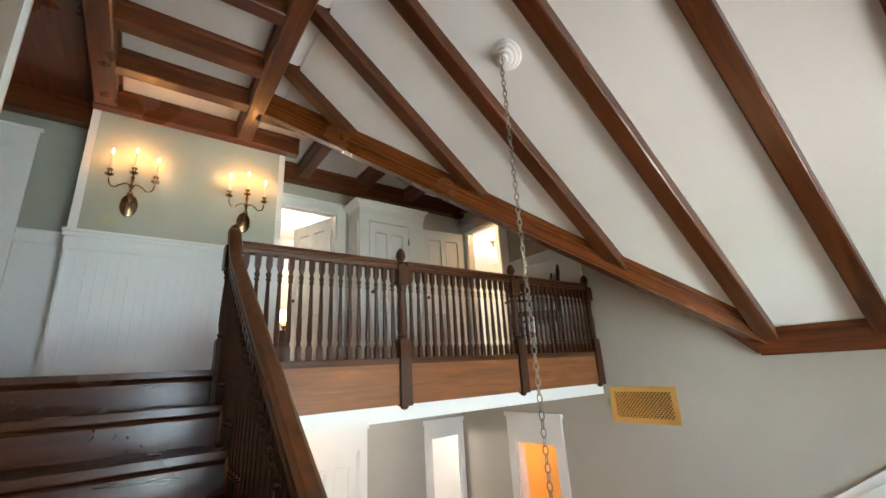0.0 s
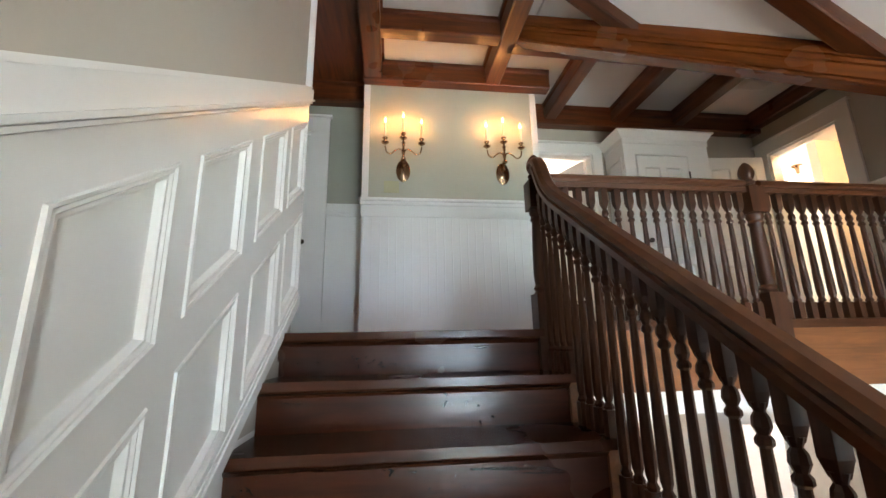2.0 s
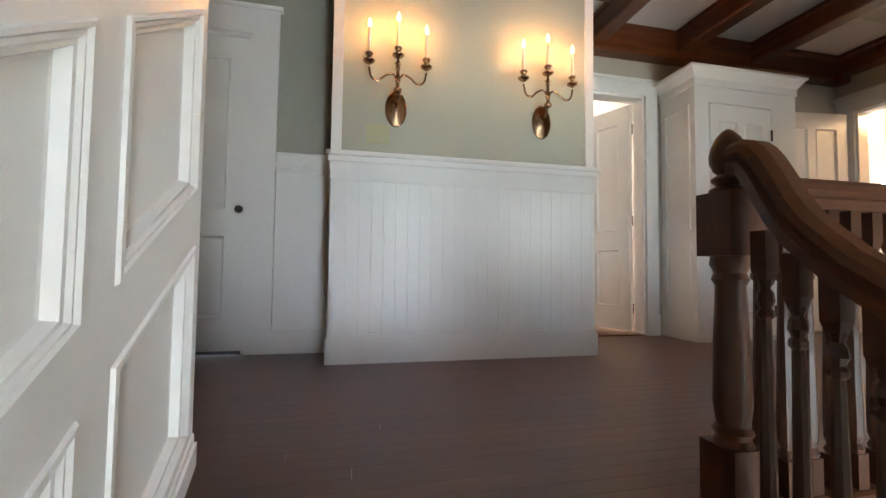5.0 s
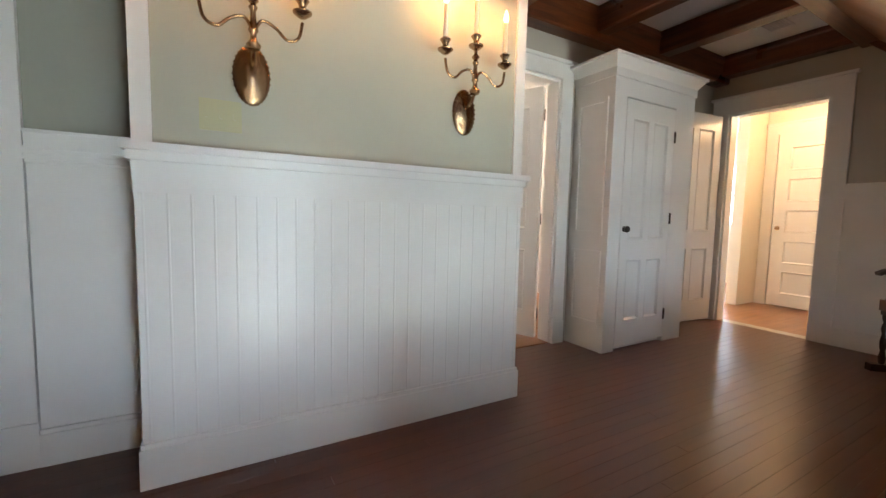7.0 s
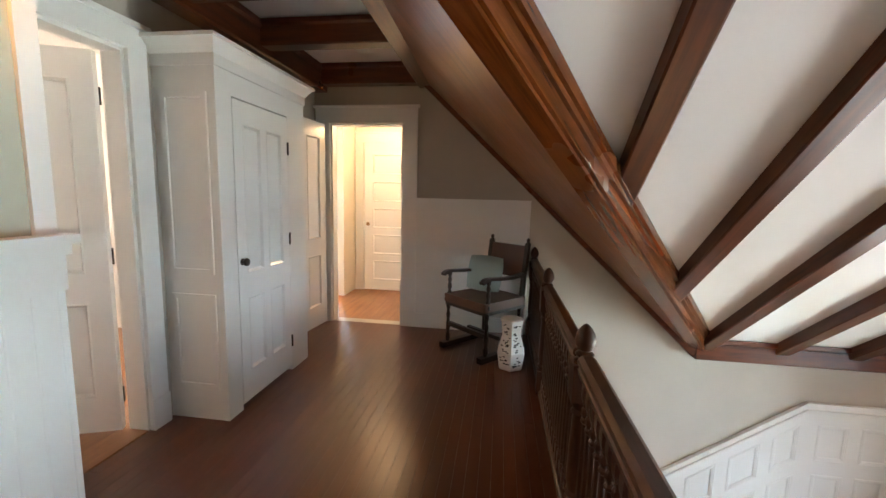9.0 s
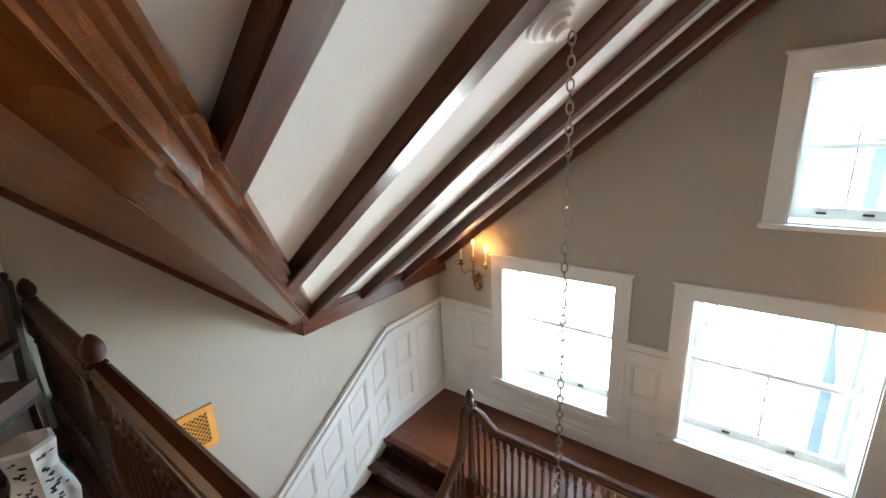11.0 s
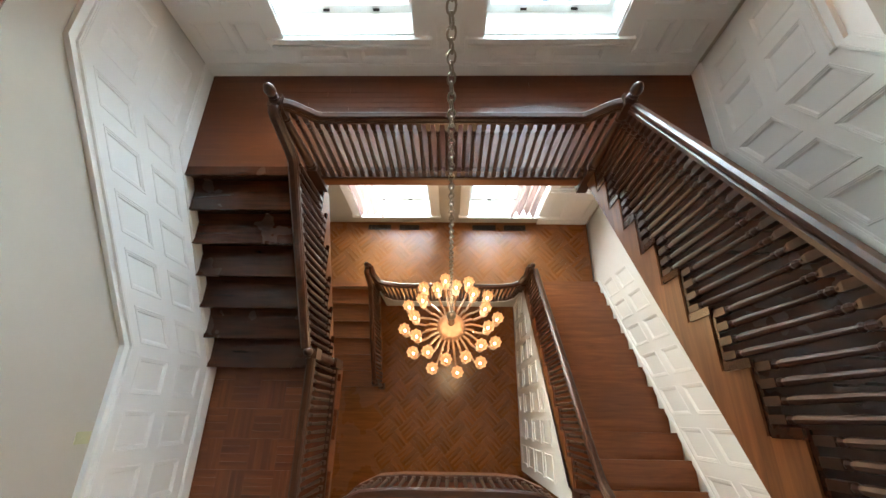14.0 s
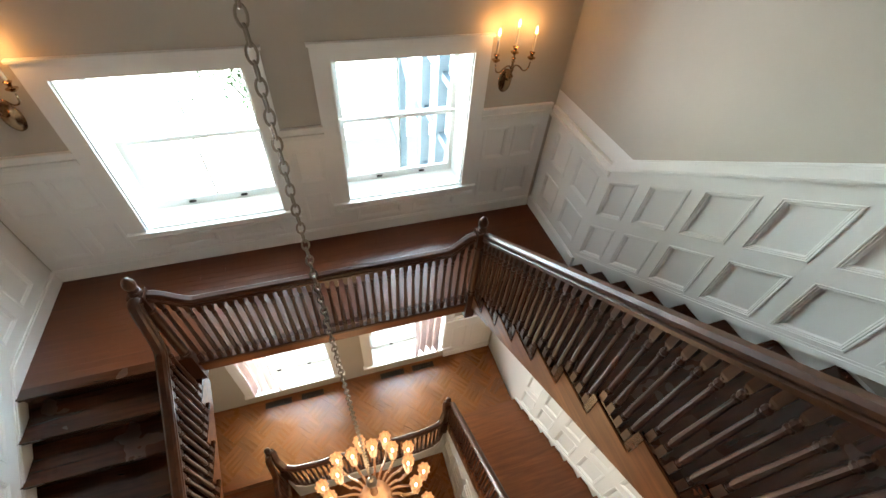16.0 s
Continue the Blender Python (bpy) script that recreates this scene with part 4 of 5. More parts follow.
def casing(name, along, a, b, plane, head, sign, w=0.14, label="white moulded door casing"):
    """Door surround on a wall; along is the axis that the wall runs by."""
    c = thing(name, (((a + b) / 2, plane, 0) if along == "x" else (plane, (a + b) / 2, 0)), label, "door casing", kind="structure")
    for s, e, z0, z1, dd in ((a - w, a, 0.0, head, 0.025), (b, b + w, 0.0, head, 0.025), (a - w, b + w, head, head + w, 0.027), (a - w - 0.02, b + w + 0.02, head + w, head + w + 0.025, 0.045), (a - w - 0.004, a + 0.002, 0.0, 0.18, 0.032), (b - 0.002, b + w + 0.004, 0.0, 0.18, 0.032)):
        p0, p1 = sorted((plane, plane + sign * dd))
        part("trim_board", box(s, e, p0, p1, z0, z1) if along == "x" else box(p0, p1, s, e, z0, z1), WHITE, c, bevel=0.003)
    for s in (a, b - 0.018):
        q0, q1 = sorted((plane, plane - sign * 0.12))
        part("jamb", box(s, s + 0.018, q0, q1, 0, head) if along == "x" else box(q0, q1, s, s + 0.018, 0, head), WHITE, c)
    q0, q1 = sorted((plane, plane - sign * 0.12))
    part("head_jamb", box(a, b, q0, q1, head - 0.018, head) if along == "x" else box(q0, q1, a, b, head - 0.018, head), WHITE, c)
    return c


casing("door_1", "x", 2.02, 2.80, N, 2.10, -1, 0.115)
casing("door_2", "y", 1.385, 2.16, E, 2.10, -1, 0.15)
casing("door_3", "x", -1.2, -0.36, 2.05, 2.08, -1, 0.165)

cab = thing("built_in_cupboard", (3.47, 2.14, 0), "tall white built-in cupboard with panelled door and cornice", "cupboard")
part("carcass", box(2.965, 3.10, 1.95, N, 0, 2.06, box(3.72, 3.977, 1.95, N, 0, 2.06, box(3.10, 3.72, 1.95, N, 1.93, 2.06, box(3.10, 3.72, 1.99, N, 0.0, 0.03)))), WHITE, cab)
part("cornice", hexa(box(2.955, 3.987, 1.94, N, 2.06, 2.12), [(2.955, 1.94, 2.12), (3.987, 1.94, 2.12), (3.987, N, 2.12), (2.955, N, 2.12)], [(2.88, 1.885, 2.18), (4.02, 1.885, 2.18), (4.02, N, 2.18), (2.88, N, 2.18)]), WHITE, cab)
part("cornice_top", box(2.87, 4.03, 1.875, N, 2.18, 2.20), WHITE, cab)
for z0, z1 in ((0.20, 0.78), (0.90, 1.92)):
    bm = bmesh.new()
    for a, b, c, e in ((2.0, 2.28, z0, z0 + 0.03), (2.0, 2.28, z1 - 0.03, z1), (2.0, 2.03, z0 + 0.03, z1 - 0.03), (2.25, 2.28, z0 + 0.03, z1 - 0.03)):
        box(2.953, 2.965, a, b, c, e, bm)
    part("side_panel_moulding", bm, WHITE, cab)
cd = panel_door("cupboard_door", 0.61, 1.88, FOUR, "")
for k in ("label", "category"):
    if k in cd:
        del cd[k]
cd_children = list(cd.children)
for ch in cd_children:
    m = pose(3.105, 1.968, 0.04)
    ch.parent = cab
    ch.matrix_parent_inverse = cab.matrix_basis.inverted()
    ch.matrix_basis = m
    if ch.name.startswith("hinge"):
        ch.matrix_basis = pose(3.105 + 0.61, 1.968, 0.04)
bpy.data.objects.remove(cd)
bm = lathe([(0.022, 0), (0.022, 0.004), (0.013, 0.006), (0.013, 0.012), (0.022, 0.017), (0.026, 0.027), (0.022, 0.037), (0.0, 0.041)], seg=14)
bmesh.ops.transform(bm, verts=bm.verts, matrix=pose(3.145, 1.948, 0.95, 90, 0, 0))
part("cupboard_knob", bm, DARK_METAL, cab, "dark round knob", smooth=True)

# ---- rooms beyond the hall ----
room = [("wall_bedroom_north", (1.2, 4.4, 5.2, 5.32, 0, 2.6)), ("wall_bedroom_west", (1.2, 1.32, 2.45, 5.2, 0, 2.6)), ("wall_bedroom_east", (4.3, 4.42, 2.45, 5.2, 0, 2.6))]
for nm, b in room:
    structure(nm, box(*b), WHITE_MATT, "pale wall of the bedroom beyond", "wall")
structure("floor_bedroom", box(1.2, 4.42, 2.45, 5.3, -0.1, -0.004), OAK, "oak floor of the bedroom beyond", "floor")
structure("ceiling_bedroom", box(1.2, 4.42, 2.45, 5.3, 2.6, 2.7), WHITE_MATT, "white ceiling of the bedroom beyond", "ceiling")
structure("threshold", box(2.02, 2.80, N, N + 0.14, -0.006, 0.008), OAK, "oak door threshold", "floor")
structure("floor_corridor", box(E + 0.02, 8.1, 0.2, 5.3, -0.1, -0.004), OAK, "warm oak corridor floor", "floor")
structure("ceiling_corridor", box(E + 0.12, 8.1, 0.2, 5.3, 2.5, 2.6), WHITE_MATT, "white corridor ceiling", "ceiling")
structure("wall_corridor_end", holed_y(6.5, 6.62, 0.2, 2.57, 0, 2.5, [(1.52, 2.32, 0, 2.1)]), CREAM, "cream corridor wall with a panelled door", "wall")
structure("wall_corridor_back", box(6.62, 6.7, 1.2, 2.4, 0, 2.5), CREAM, "cream wall behind the corridor door", "wall")
structure("wall_corridor_south", box(E + 0.12, 6.5, 0.2, 0.32, 0, 2.5), CREAM, "cream corridor wall", "wall")
structure("wall_corridor_north", box(6.05, 6.5, 2.45, 2.57, 0, 2.5), CREAM, "cream corridor wall stub", "wall")
structure("wall_back_room_north", holed_x(5.2, 5.32, E, 8.1, 0, 2.5, [(5.3, 6.6, 0.8, 2.1)]), CREAM, "cream wall of the back room", "wall")
structure("wall_back_room_east", holed_y(8.0, 8.12, 2.45, 5.2, 0, 2.5, [(3.22, 3.86, 0.95, 2.02)]), CREAM, "cream wall of the back room", "wall")
structure("wall_back_room_west", box(E + 0.0, E + 0.12, 2.45, 5.2, -0.1, 2.5), CREAM, "cream wall of the back room", "wall")
casing("door_4", "y", 1.52, 2.32, 6.5, 2.10, -1, 0.12)
lamp("corridor_lamp", "POINT", 42, (1.0, 0.60, 0.27), (5.8, 1.6, 2.25), size=0.12)
lamp("back_room_lamp", "POINT", 60, (1.0, 0.66, 0.34), (6.6, 3.21, 2.05), size=0.12)
lamp("bedroom_lamp", "POINT", 95, (1.0, 0.84, 0.66), (2.6, 3.9, 2.2), size=0.15)
lamp("window_daylight", "AREA", 60, DAY, (5.95, 5.6, 1.45), (5.95, 3.0, 0.8), 1.2, 1.2)

far = thing("window_6", (8.0, 3.54, 0.95), "white sash window bright with daylight in the back room", "window", kind="structure")
for y0, y1, z0, z1 in ((3.14, 3.22, 0.87, 2.10), (3.86, 3.94, 0.87, 2.10), (3.22, 3.86, 2.02, 2.10), (3.22, 3.86, 0.87, 0.95)):
    part("casing", box(7.98, 8.0, y0, y1, z0, z1), WHITE, far)
for y0, y1, z0, z1 in ((3.22, 3.27, 0.95, 2.02), (3.81, 3.86, 0.95, 2.02), (3.27, 3.81, 1.46, 1.50), (3.27, 3.81, 0.95, 1.00), (3.27, 3.81, 1.97, 2.02)):
    part("sash", box(8.04, 8.07, y0, y1, z0, z1), WHITE, far)
part("pane", box(8.052, 8.055, 3.27, 3.81, 1.00, 1.97), GLASS, far).visible_shadow = False
lamp("window_daylight", "AREA", 90, (0.70, 0.88, 1.0), (8.45, 3.54, 1.5), (6.2, 2.9, 0.6), 0.8, 1.2)

dresser = thing("dresser", (2.75, 4.6, 0), "dark wooden dresser in the bedroom beyond", "dresser")
part("dresser_body", box(2.3, 3.2, 4.4, 4.85, 0.08, 0.72), CHAIR_WOOD, dresser, bevel=0.006)
for i in range(3):
    part("drawer_front", box(2.33, 3.17, 4.385, 4.40, 0.12 + i * 0.2, 0.30 + i * 0.2), CHAIR_WOOD, dresser, bevel=0.004)
for x in (2.33, 3.13):
    for y in (4.43, 4.80):
        part("foot", box(x, x + 0.04, y - 0.02, y + 0.02, 0.0, 0.08), CHAIR_WOOD, dresser)
tl = thing("table_lamp", (2.76, 4.55, 0.72), "table lamp with a glowing cream shade on the dresser", "lamp")
part("lamp_base", lathe([(0.0, 0.0), (0.06, 0.0), (0.06, 0.015), (0.02, 0.03), (0.045, 0.09), (0.02, 0.16), (0.0, 0.17)], (2.76, 4.55, 0.72), 14), BRASS, tl, smooth=True)
part("shade", lathe([(0.13, 0.16), (0.08, 0.34), (0.0, 0.34)], (2.76, 4.55, 0.72), 18), GLOBE, tl, "glowing cream shade", smooth=True)

# middle storey beyond
structure("wall_middle_room_north", box(2.4, 5.6, 4.2, 4.3, MID, -0.5), WHITE_MATT, "pale wall of the middle room", "wall")
structure("wall_middle_room_west", box(2.4, 2.5, 2.72, 4.2, MID, -0.5), WHITE_MATT, "pale wall of the middle room", "wall")
structure("wall_middle_room_east", box(5.5, 5.6, 2.72, 4.2, MID, -0.5), WHITE_MATT, "pale wall of the middle room", "wall")
structure("ceiling_middle_room", box(2.4, 5.6, 2.6, 4.3, -0.5, -0.4), WHITE_MATT, "white ceiling of the middle room", "ceiling")
structure("floor_middle_room", box(2.4, 5.6, 2.6, 4.3, MID - 0.1, MID - 0.004), OAK, "oak floor of the middle room", "floor")
casing("door_5", "x", 2.50, 3.26, 2.6, 1.0, -1, 0.11)
casing("door_6", "x", 4.36, 4.90, 2.6, 1.0, -1, 0.08)
casing("door_7", "y", 0.80, 1.46, E, 1.0, -1, 0.13)
for nm in ("door_5", "door_6", "door_7"):
    for o in (bpy.data.objects[nm], ):
        o.location.z = MID
        o.scale.z = 2.12
d = panel_door("middle_hall_door", 0.74, 2.08, FOUR, "white panelled door in the middle hall", knob=(0.92, 0.95, True))
d.matrix_basis = pose(2.51, 2.64, MID + 0.01)
structure("floor_side_room", box(E, 6.6, 0.3, 2.0, MID - 0.1, MID - 0.002), OAK, "floor of the lit side room", "floor")
for nm, b in (("wall_side_room_east", (6.5, 6.6, 0.3, 2.0)), ("wall_side_room_south", (E + 0.12, 6.5, 0.3, 0.4)), ("wall_side_room_north", (E + 0.12, 6.5, 1.9, 2.0))):
    structure(nm, box(*b, MID, -0.6), CREAM, "wall of the warmly lit side room", "wall")
structure("ceiling_side_room", box(E + 0.12, 6.6, 0.3, 2.0, -0.6, -0.5), WHITE_MATT, "ceiling of the warmly lit side room", "ceiling")
lamp("side_room_lamp", "POINT", 24, (1.0, 0.34, 0.05), (5.8, 1.2, -1.2), size=0.12)
lamp("middle_room_lamp", "POINT", 60, (1.0, 0.92, 0.82), (4.2, 3.5, -1.1), size=0.15)
lamp("middle_hall_lamp", "POINT", 16, (1.0, 0.70, 0.40), (2.6, 1.6, -0.75), size=0.12)

# ---- sconces ----


def sconce(at, turn, label):
    s = thing("wall_sconce", (0, 0, 0), label, "wall sconce", "candle wall sconces")
    plate = lathe([(0.0, 0.0), (0.062, 0.0), (0.066, 0.006), (0.060, 0.012), (0.046, 0.014), (0.030, 0.024), (0.0, 0.030)], seg=20, ey=1.7)
    bmesh.ops.transform(plate, verts=plate.verts, matrix=pose(0, 0, 0, 90, 0, 0))
    part("backplate", plate, BRASS, s, "oval brass backplate with beaded rim", smooth=True)
    rim = bmesh.new()
    for i in range(30):
        a = 2 * math.pi * i / 30
        bmesh.ops.create_icosphere(rim, subdivisions=1, radius=0.006, matrix=Matrix.Translation((0.064 * math.cos(a), -0.008, 0.108 * math.sin(a))))
    part("beading", rim, BRASS, s)
    part("stem", sweep(curve_pts([(0, -0.02, 0.02), (0, -0.06, 0.03), (0, -0.095, 0.07), (0, -0.10, 0.13)]), circle(0.008), up=(1, 0, 0)), BRASS, s, smooth=True)
    part("turned_column", lathe([(0.0, 0.06), (0.022, 0.07), (0.026, 0.085), (0.012, 0.10), (0.010, 0.12), (0.018, 0.135), (0.012, 0.15), (0.009, 0.20), (0.016, 0.215), (0.009, 0.225), (0.020, 0.24), (0.008, 0.255), (0.008, 0.27)], (0, -0.10, 0), 12), BRASS, s, smooth=True)
    spots = [(0.0, -0.10, 0.27, 0.155), (-0.17, -0.105, 0.215, 0.15), (0.17, -0.105, 0.215, 0.15)]
    for sg in (-1, 1):
        part("arm", sweep(curve_pts([(0, -0.10, 0.13), (sg * 0.03, -0.10, 0.175), (sg * 0.075, -0.10, 0.16), (sg * 0.115, -0.103, 0.125), (sg * 0.155, -0.105, 0.14), (sg * 0.17, -0.105, 0.20)]), circle(0.006), up=(0, 1, 0)), BRASS, s, "curved brass arm", smooth=True)
    for x, y, z, h in spots:
        part("drip_pan", lathe([(0.0, 0.0), (0.012, 0.002), (0.034, 0.018), (0.036, 0.024), (0.020, 0.028), (0.012, 0.04), (0.016, 0.052), (0.026, 0.066), (0.018, 0.072), (0.011, 0.078), (0.0, 0.078)], (x, y, z), 14), BRASS, s, smooth=True)
        cdl = part("candle", lathe([(0.0105, 0.07), (0.0105, 0.07 + h), (0.0, 0.071 + h)], (x, y, z), 10), CANDLE, s, "cream candle sleeve", smooth=True)
        part("flame_bulb", lathe([(0.006, 0.07 + h), (0.013, 0.085 + h), (0.012, 0.10 + h), (0.005, 0.122 + h), (0.0, 0.135 + h)], (x, y, z), 10), FLAME, cdl, "glowing flame-shaped bulb", smooth=True)
    s.matrix_basis = pose(*at, 0, 0, turn)
    for x, y, z, h in spots:
        w = s.matrix_basis @ Vector((x, y, z + h + 0.10))
        lamp("sconce_light", "POINT", 2.9, (1.0, 0.43, 0.12), w, size=0.03)
    return s


sconce((0.552, 1.705, 1.535), 0, "brass three-candle sconce lit on the chimney breast")
sconce((1.517, 1.705, 1.535), 0, "brass three-candle sconce lit on the chimney breast")
sconce((0.60, S + 0.001, -0.21), 180, "brass three-candle sconce lit beside the landing window")
sconce((4.38, S + 0.001, -0.17), 180, "brass three-candle sconce lit beside the landing window")

# ---- chandelier ----
CX, CY, CZ = 2.45, -1.272, -2.75
ros = thing("ceiling_rosette", (2.54, -1.257, slope_z(2.54)), "white stepped plaster rosette on the sloping ceiling", "ceiling rosette")
bm = lathe([(0.0, -0.08), (0.03, -0.08), (0.036, -0.055), (0.056, -0.052), (0.064, -0.035), (0.080, -0.032), (0.088, -0.016), (0.100, -0.012), (0.106, 0.0), (0.0, 0.0)], seg=28)
bmesh.ops.transform(bm, verts=bm.verts, matrix=Matrix.Translation((2.54, -1.257, slope_z(2.54))) @ pose(0, 0, 0, 0, math.degrees(math.atan(0.78)), 0))
part("rosette_body", bm, WHITE_MATT, ros, smooth=True)

ch = thing("chandelier", (CX, CY, CZ), "amber glass chandelier with many lit flower shades on a long chain", "chandelier")
link_bm = sweep([(0.0125 * math.cos(a), 0, 0.024 * math.sin(a)) for a in [2 * math.pi * i / 12 for i in range(12)]], circle(0.0036, 6), up=(0, 1, 0), closed=True)
bmesh.ops.recalc_face_normals(link_bm, faces=link_bm.faces)
link_me = bpy.data.meshes.new("chain_link")
link_bm.to_mesh(link_me)
link_bm.free()
link_me.materials.append(STEEL)
top_z = slope_z(2.54) - 0.055
n_links = int((top_z - (CZ + 0.12)) / 0.0395)
for i in range(n_links):
    z = top_z - 0.02 - i * 0.0395
    reuse("chain_link", link_me, ch, pose(CX + 0.012 * (1 - i / n_links), CY, z, 0, 0, 90 * (i % 2) + 20))
part("hub_cap", lathe([(0.0, 0.14), (0.02, 0.13), (0.03, 0.10), (0.05, 0.08), (0.05, 0.06), (0.0, 0.06)], (CX, CY, CZ), 16), STEEL, ch, "nickel hub cap", smooth=True)
RING = CZ - 0.46
part("stem", lathe([(0.0, 0.08), (0.022, 0.07), (0.03, 0.02), (0.018, -0.05), (0.034, -0.12), (0.020, -0.20), (0.040, -0.27), (0.03, -0.36), (0.0, -0.37)], (CX, CY, CZ), 16), AMBER, ch, "turned glass stem", smooth=True)
part("glass_body", lathe([(0.0, 0.12), (0.05, 0.115), (0.11, 0.08), (0.14, 0.03), (0.12, 0.0), (0.15, -0.04), (0.17, -0.09), (0.16, -0.14), (0.09, -0.24), (0.03, -0.30), (0.0, -0.31)], (CX, CY, RING), 24), AMBER, ch, "fluted amber glass body", smooth=True)
shade_bm = bmesh.new()
rings = []
for r, z in ((0.014, 0.0), (0.034, 0.010), (0.043, 0.05), (0.046, 0.18), (0.045, 0.28), (0.050, 0.30), (0.063, 0.325)):
    rings.append([shade_bm.verts.new((r * (1 + (0.10 if z > 0.05 else 0.02) * math.cos(8 * a)) * math.cos(a), r * (1 + (0.10 if z > 0.05 else 0.02) * math.cos(8 * a)) * math.sin(a), z)) for a in [2 * math.pi * i / 32 for i in range(32)]])
for p, q in zip(rings, rings[1:]):
    for i in range(32):
        shade_bm.faces.new((p[i], p[(i + 1) % 32], q[(i + 1) % 32], q[i]))
shade_me = bpy.data.meshes.new("flower_shade")
shade_bm.to_mesh(shade_me)
shade_bm.free()
shade_me.materials.append(SHADE)
bulb_bm = lathe([(0.0, 0.17), (0.010, 0.18), (0.016, 0.22), (0.014, 0.25), (0.006, 0.27), (0.0, 0.275)], seg=10)
bulb_me = bpy.data.meshes.new("bulb")
bulb_bm.to_mesh(bulb_me)
bulb_bm.free()
bulb_me.materials.append(BULB)
drop_bm = lathe([(0.0, -0.045), (0.007, -0.036), (0.005, -0.02), (0.0, -0.005)], seg=6)
drop_me = bpy.data.meshes.new("glass_drop")
drop_bm.to_mesh(drop_me)
drop_bm.free()
drop_me.materials.append(AMBER)
for k in range(24):
    a = 2 * math.pi * (k + 0.5) / 24
    r = 0.52 if k % 2 == 0 else 0.405
    zt = -0.09 if k % 2 == 0 else 0.03
    c, s_ = math.cos(a), math.sin(a)
    pts = curve_pts([(CX + c * q, CY + s_ * q, RING + z) for q, z in ((0.07, -0.13), (0.15, -0.06), (0.24, -0.07), (r - 0.12, -0.20 + zt), (r - 0.03, -0.19 + zt), (r, -0.10 + zt))], 4)
    part("arm", sweep(pts, circle(0.014, 7)), AMBER, ch, smooth=True)
    at = Matrix.Translation((CX + c * r, CY + s_ * r, RING - 0.10 + zt))
    sh = reuse("flower_shade", shade_me, ch, at)
    reuse("bulb", bulb_me, sh, at)["label"] = "glowing bulb"
    for j in range(6):
        b_ = 2 * math.pi * j / 6 + a
        reuse("glass_drop", drop_me, sh, at @ Matrix.Translation((0.034 * math.cos(b_), 0.034 * math.sin(b_), 0.01)))
lamp("chandelier_light", "POINT", 20, (1.0, 0.66, 0.34), (CX, CY + 0.02, RING + 1.0), size=0.3)
lamp("chandelier_light", "POINT", 36, (1.0, 0.70, 0.38), (CX, CY, RING - 0.75), size=0.3)

# ---- chair and ceramic stool ----


def turned(h, seg=10):
    return [(0.022, 0.0), (0.022, 0.03), (0.012, 0.04), (0.020, 0.06), (0.024, h * 0.22), (0.014, h * 0.34), (0.020, h * 0.40), (0.022, h * 0.5), (0.014, h * 0.62), (0.022, h * 0.72), (0.012, h * 0.82), (0.022, h * 0.9), (0.022, h)]


chair = thing("armchair", (0, 0, 0), "dark carved wooden armchair with brown leather seat and back", "chair")
for x in (-0.27, 0.27):
    part("front_leg", lathe(turned(0.42), (x, -0.25, 0.0), 10), CHAIR_WOOD, chair, smooth=True)
    part("foot_runner", box(x - 0.03, x + 0.03, -0.33, 0.29, 0.0, 0.05), CHAIR_WOOD, chair, bevel=0.012)
    part("arm_post", lathe(turned(0.25), (x, -0.24, 0.45), 10), CHAIR_WOOD, chair, smooth=True)
    part("arm_rest", sweep(curve_pts([(x, -0.33, 0.685), (x, -0.26, 0.71), (x, -0.10, 0.70), (x, 0.06, 0.695), (x, 0.22, 0.71)]), [(-0.03, -0.012), (-0.026, 0.012), (0.026, 0.012), (0.03, -0.012)]), CHAIR_WOOD, chair, smooth=True)
    part("back_post", sweep([(x * 0.9, 0.24, 0.0), (x * 0.9, 0.24, 0.45), (x * 0.9, 0.31, 0.98)], [(-0.02, -0.02), (-0.02, 0.02), (0.02, 0.02), (0.02, -0.02)], up=(0, 1, 0)), CHAIR_WOOD, chair, bevel=0.004)
    part("finial", lathe([(0.018, 0.0), (0.022, 0.012), (0.012, 0.02), (0.02, 0.035), (0.014, 0.05), (0.0, 0.058)], (x * 0.9, 0.312, 0.97), 10), CHAIR_WOOD, chair, smooth=True)
part("stretcher", box(-0.25, 0.25, -0.01, 0.03, 0.12, 0.155), CHAIR_WOOD, chair, bevel=0.008)
part("front_stretcher", box(-0.25, 0.25, -0.265, -0.235, 0.20, 0.24), CHAIR_WOOD, chair, bevel=0.008)
part("seat_frame", box(-0.28, 0.28, -0.28, 0.26, 0.40, 0.44), CHAIR_WOOD, chair, bevel=0.006)
bm = box(-0.285, 0.285, -0.29, 0.25, 0.43, 0.505)
part("leather_seat", bm, LEATHER, chair, "brown leather seat", bevel=0.025)
part("leather_back", hexa(bmesh.new(), [(-0.235, 0.255, 0.66), (0.235, 0.255, 0.66), (0.235, 0.295, 0.95), (-0.235, 0.295, 0.95)], [(-0.235, 0.295, 0.66), (0.235, 0.295, 0.66), (0.235, 0.335, 0.95), (-0.235, 0.335, 0.95)]), LEATHER, chair, "brown leather back panel", bevel=0.012)
chair.matrix_basis = pose(4.50, 0.48, 0.001, 0, 0, math.degrees(math.atan2(-0.74, -0.66))) @ Matrix.Diagonal((0.9, 0.95, 1.0, 1.0))
cush = bmesh.new()
bmesh.ops.create_grid(cush, x_segments=10, y_segments=10, size=0.5)
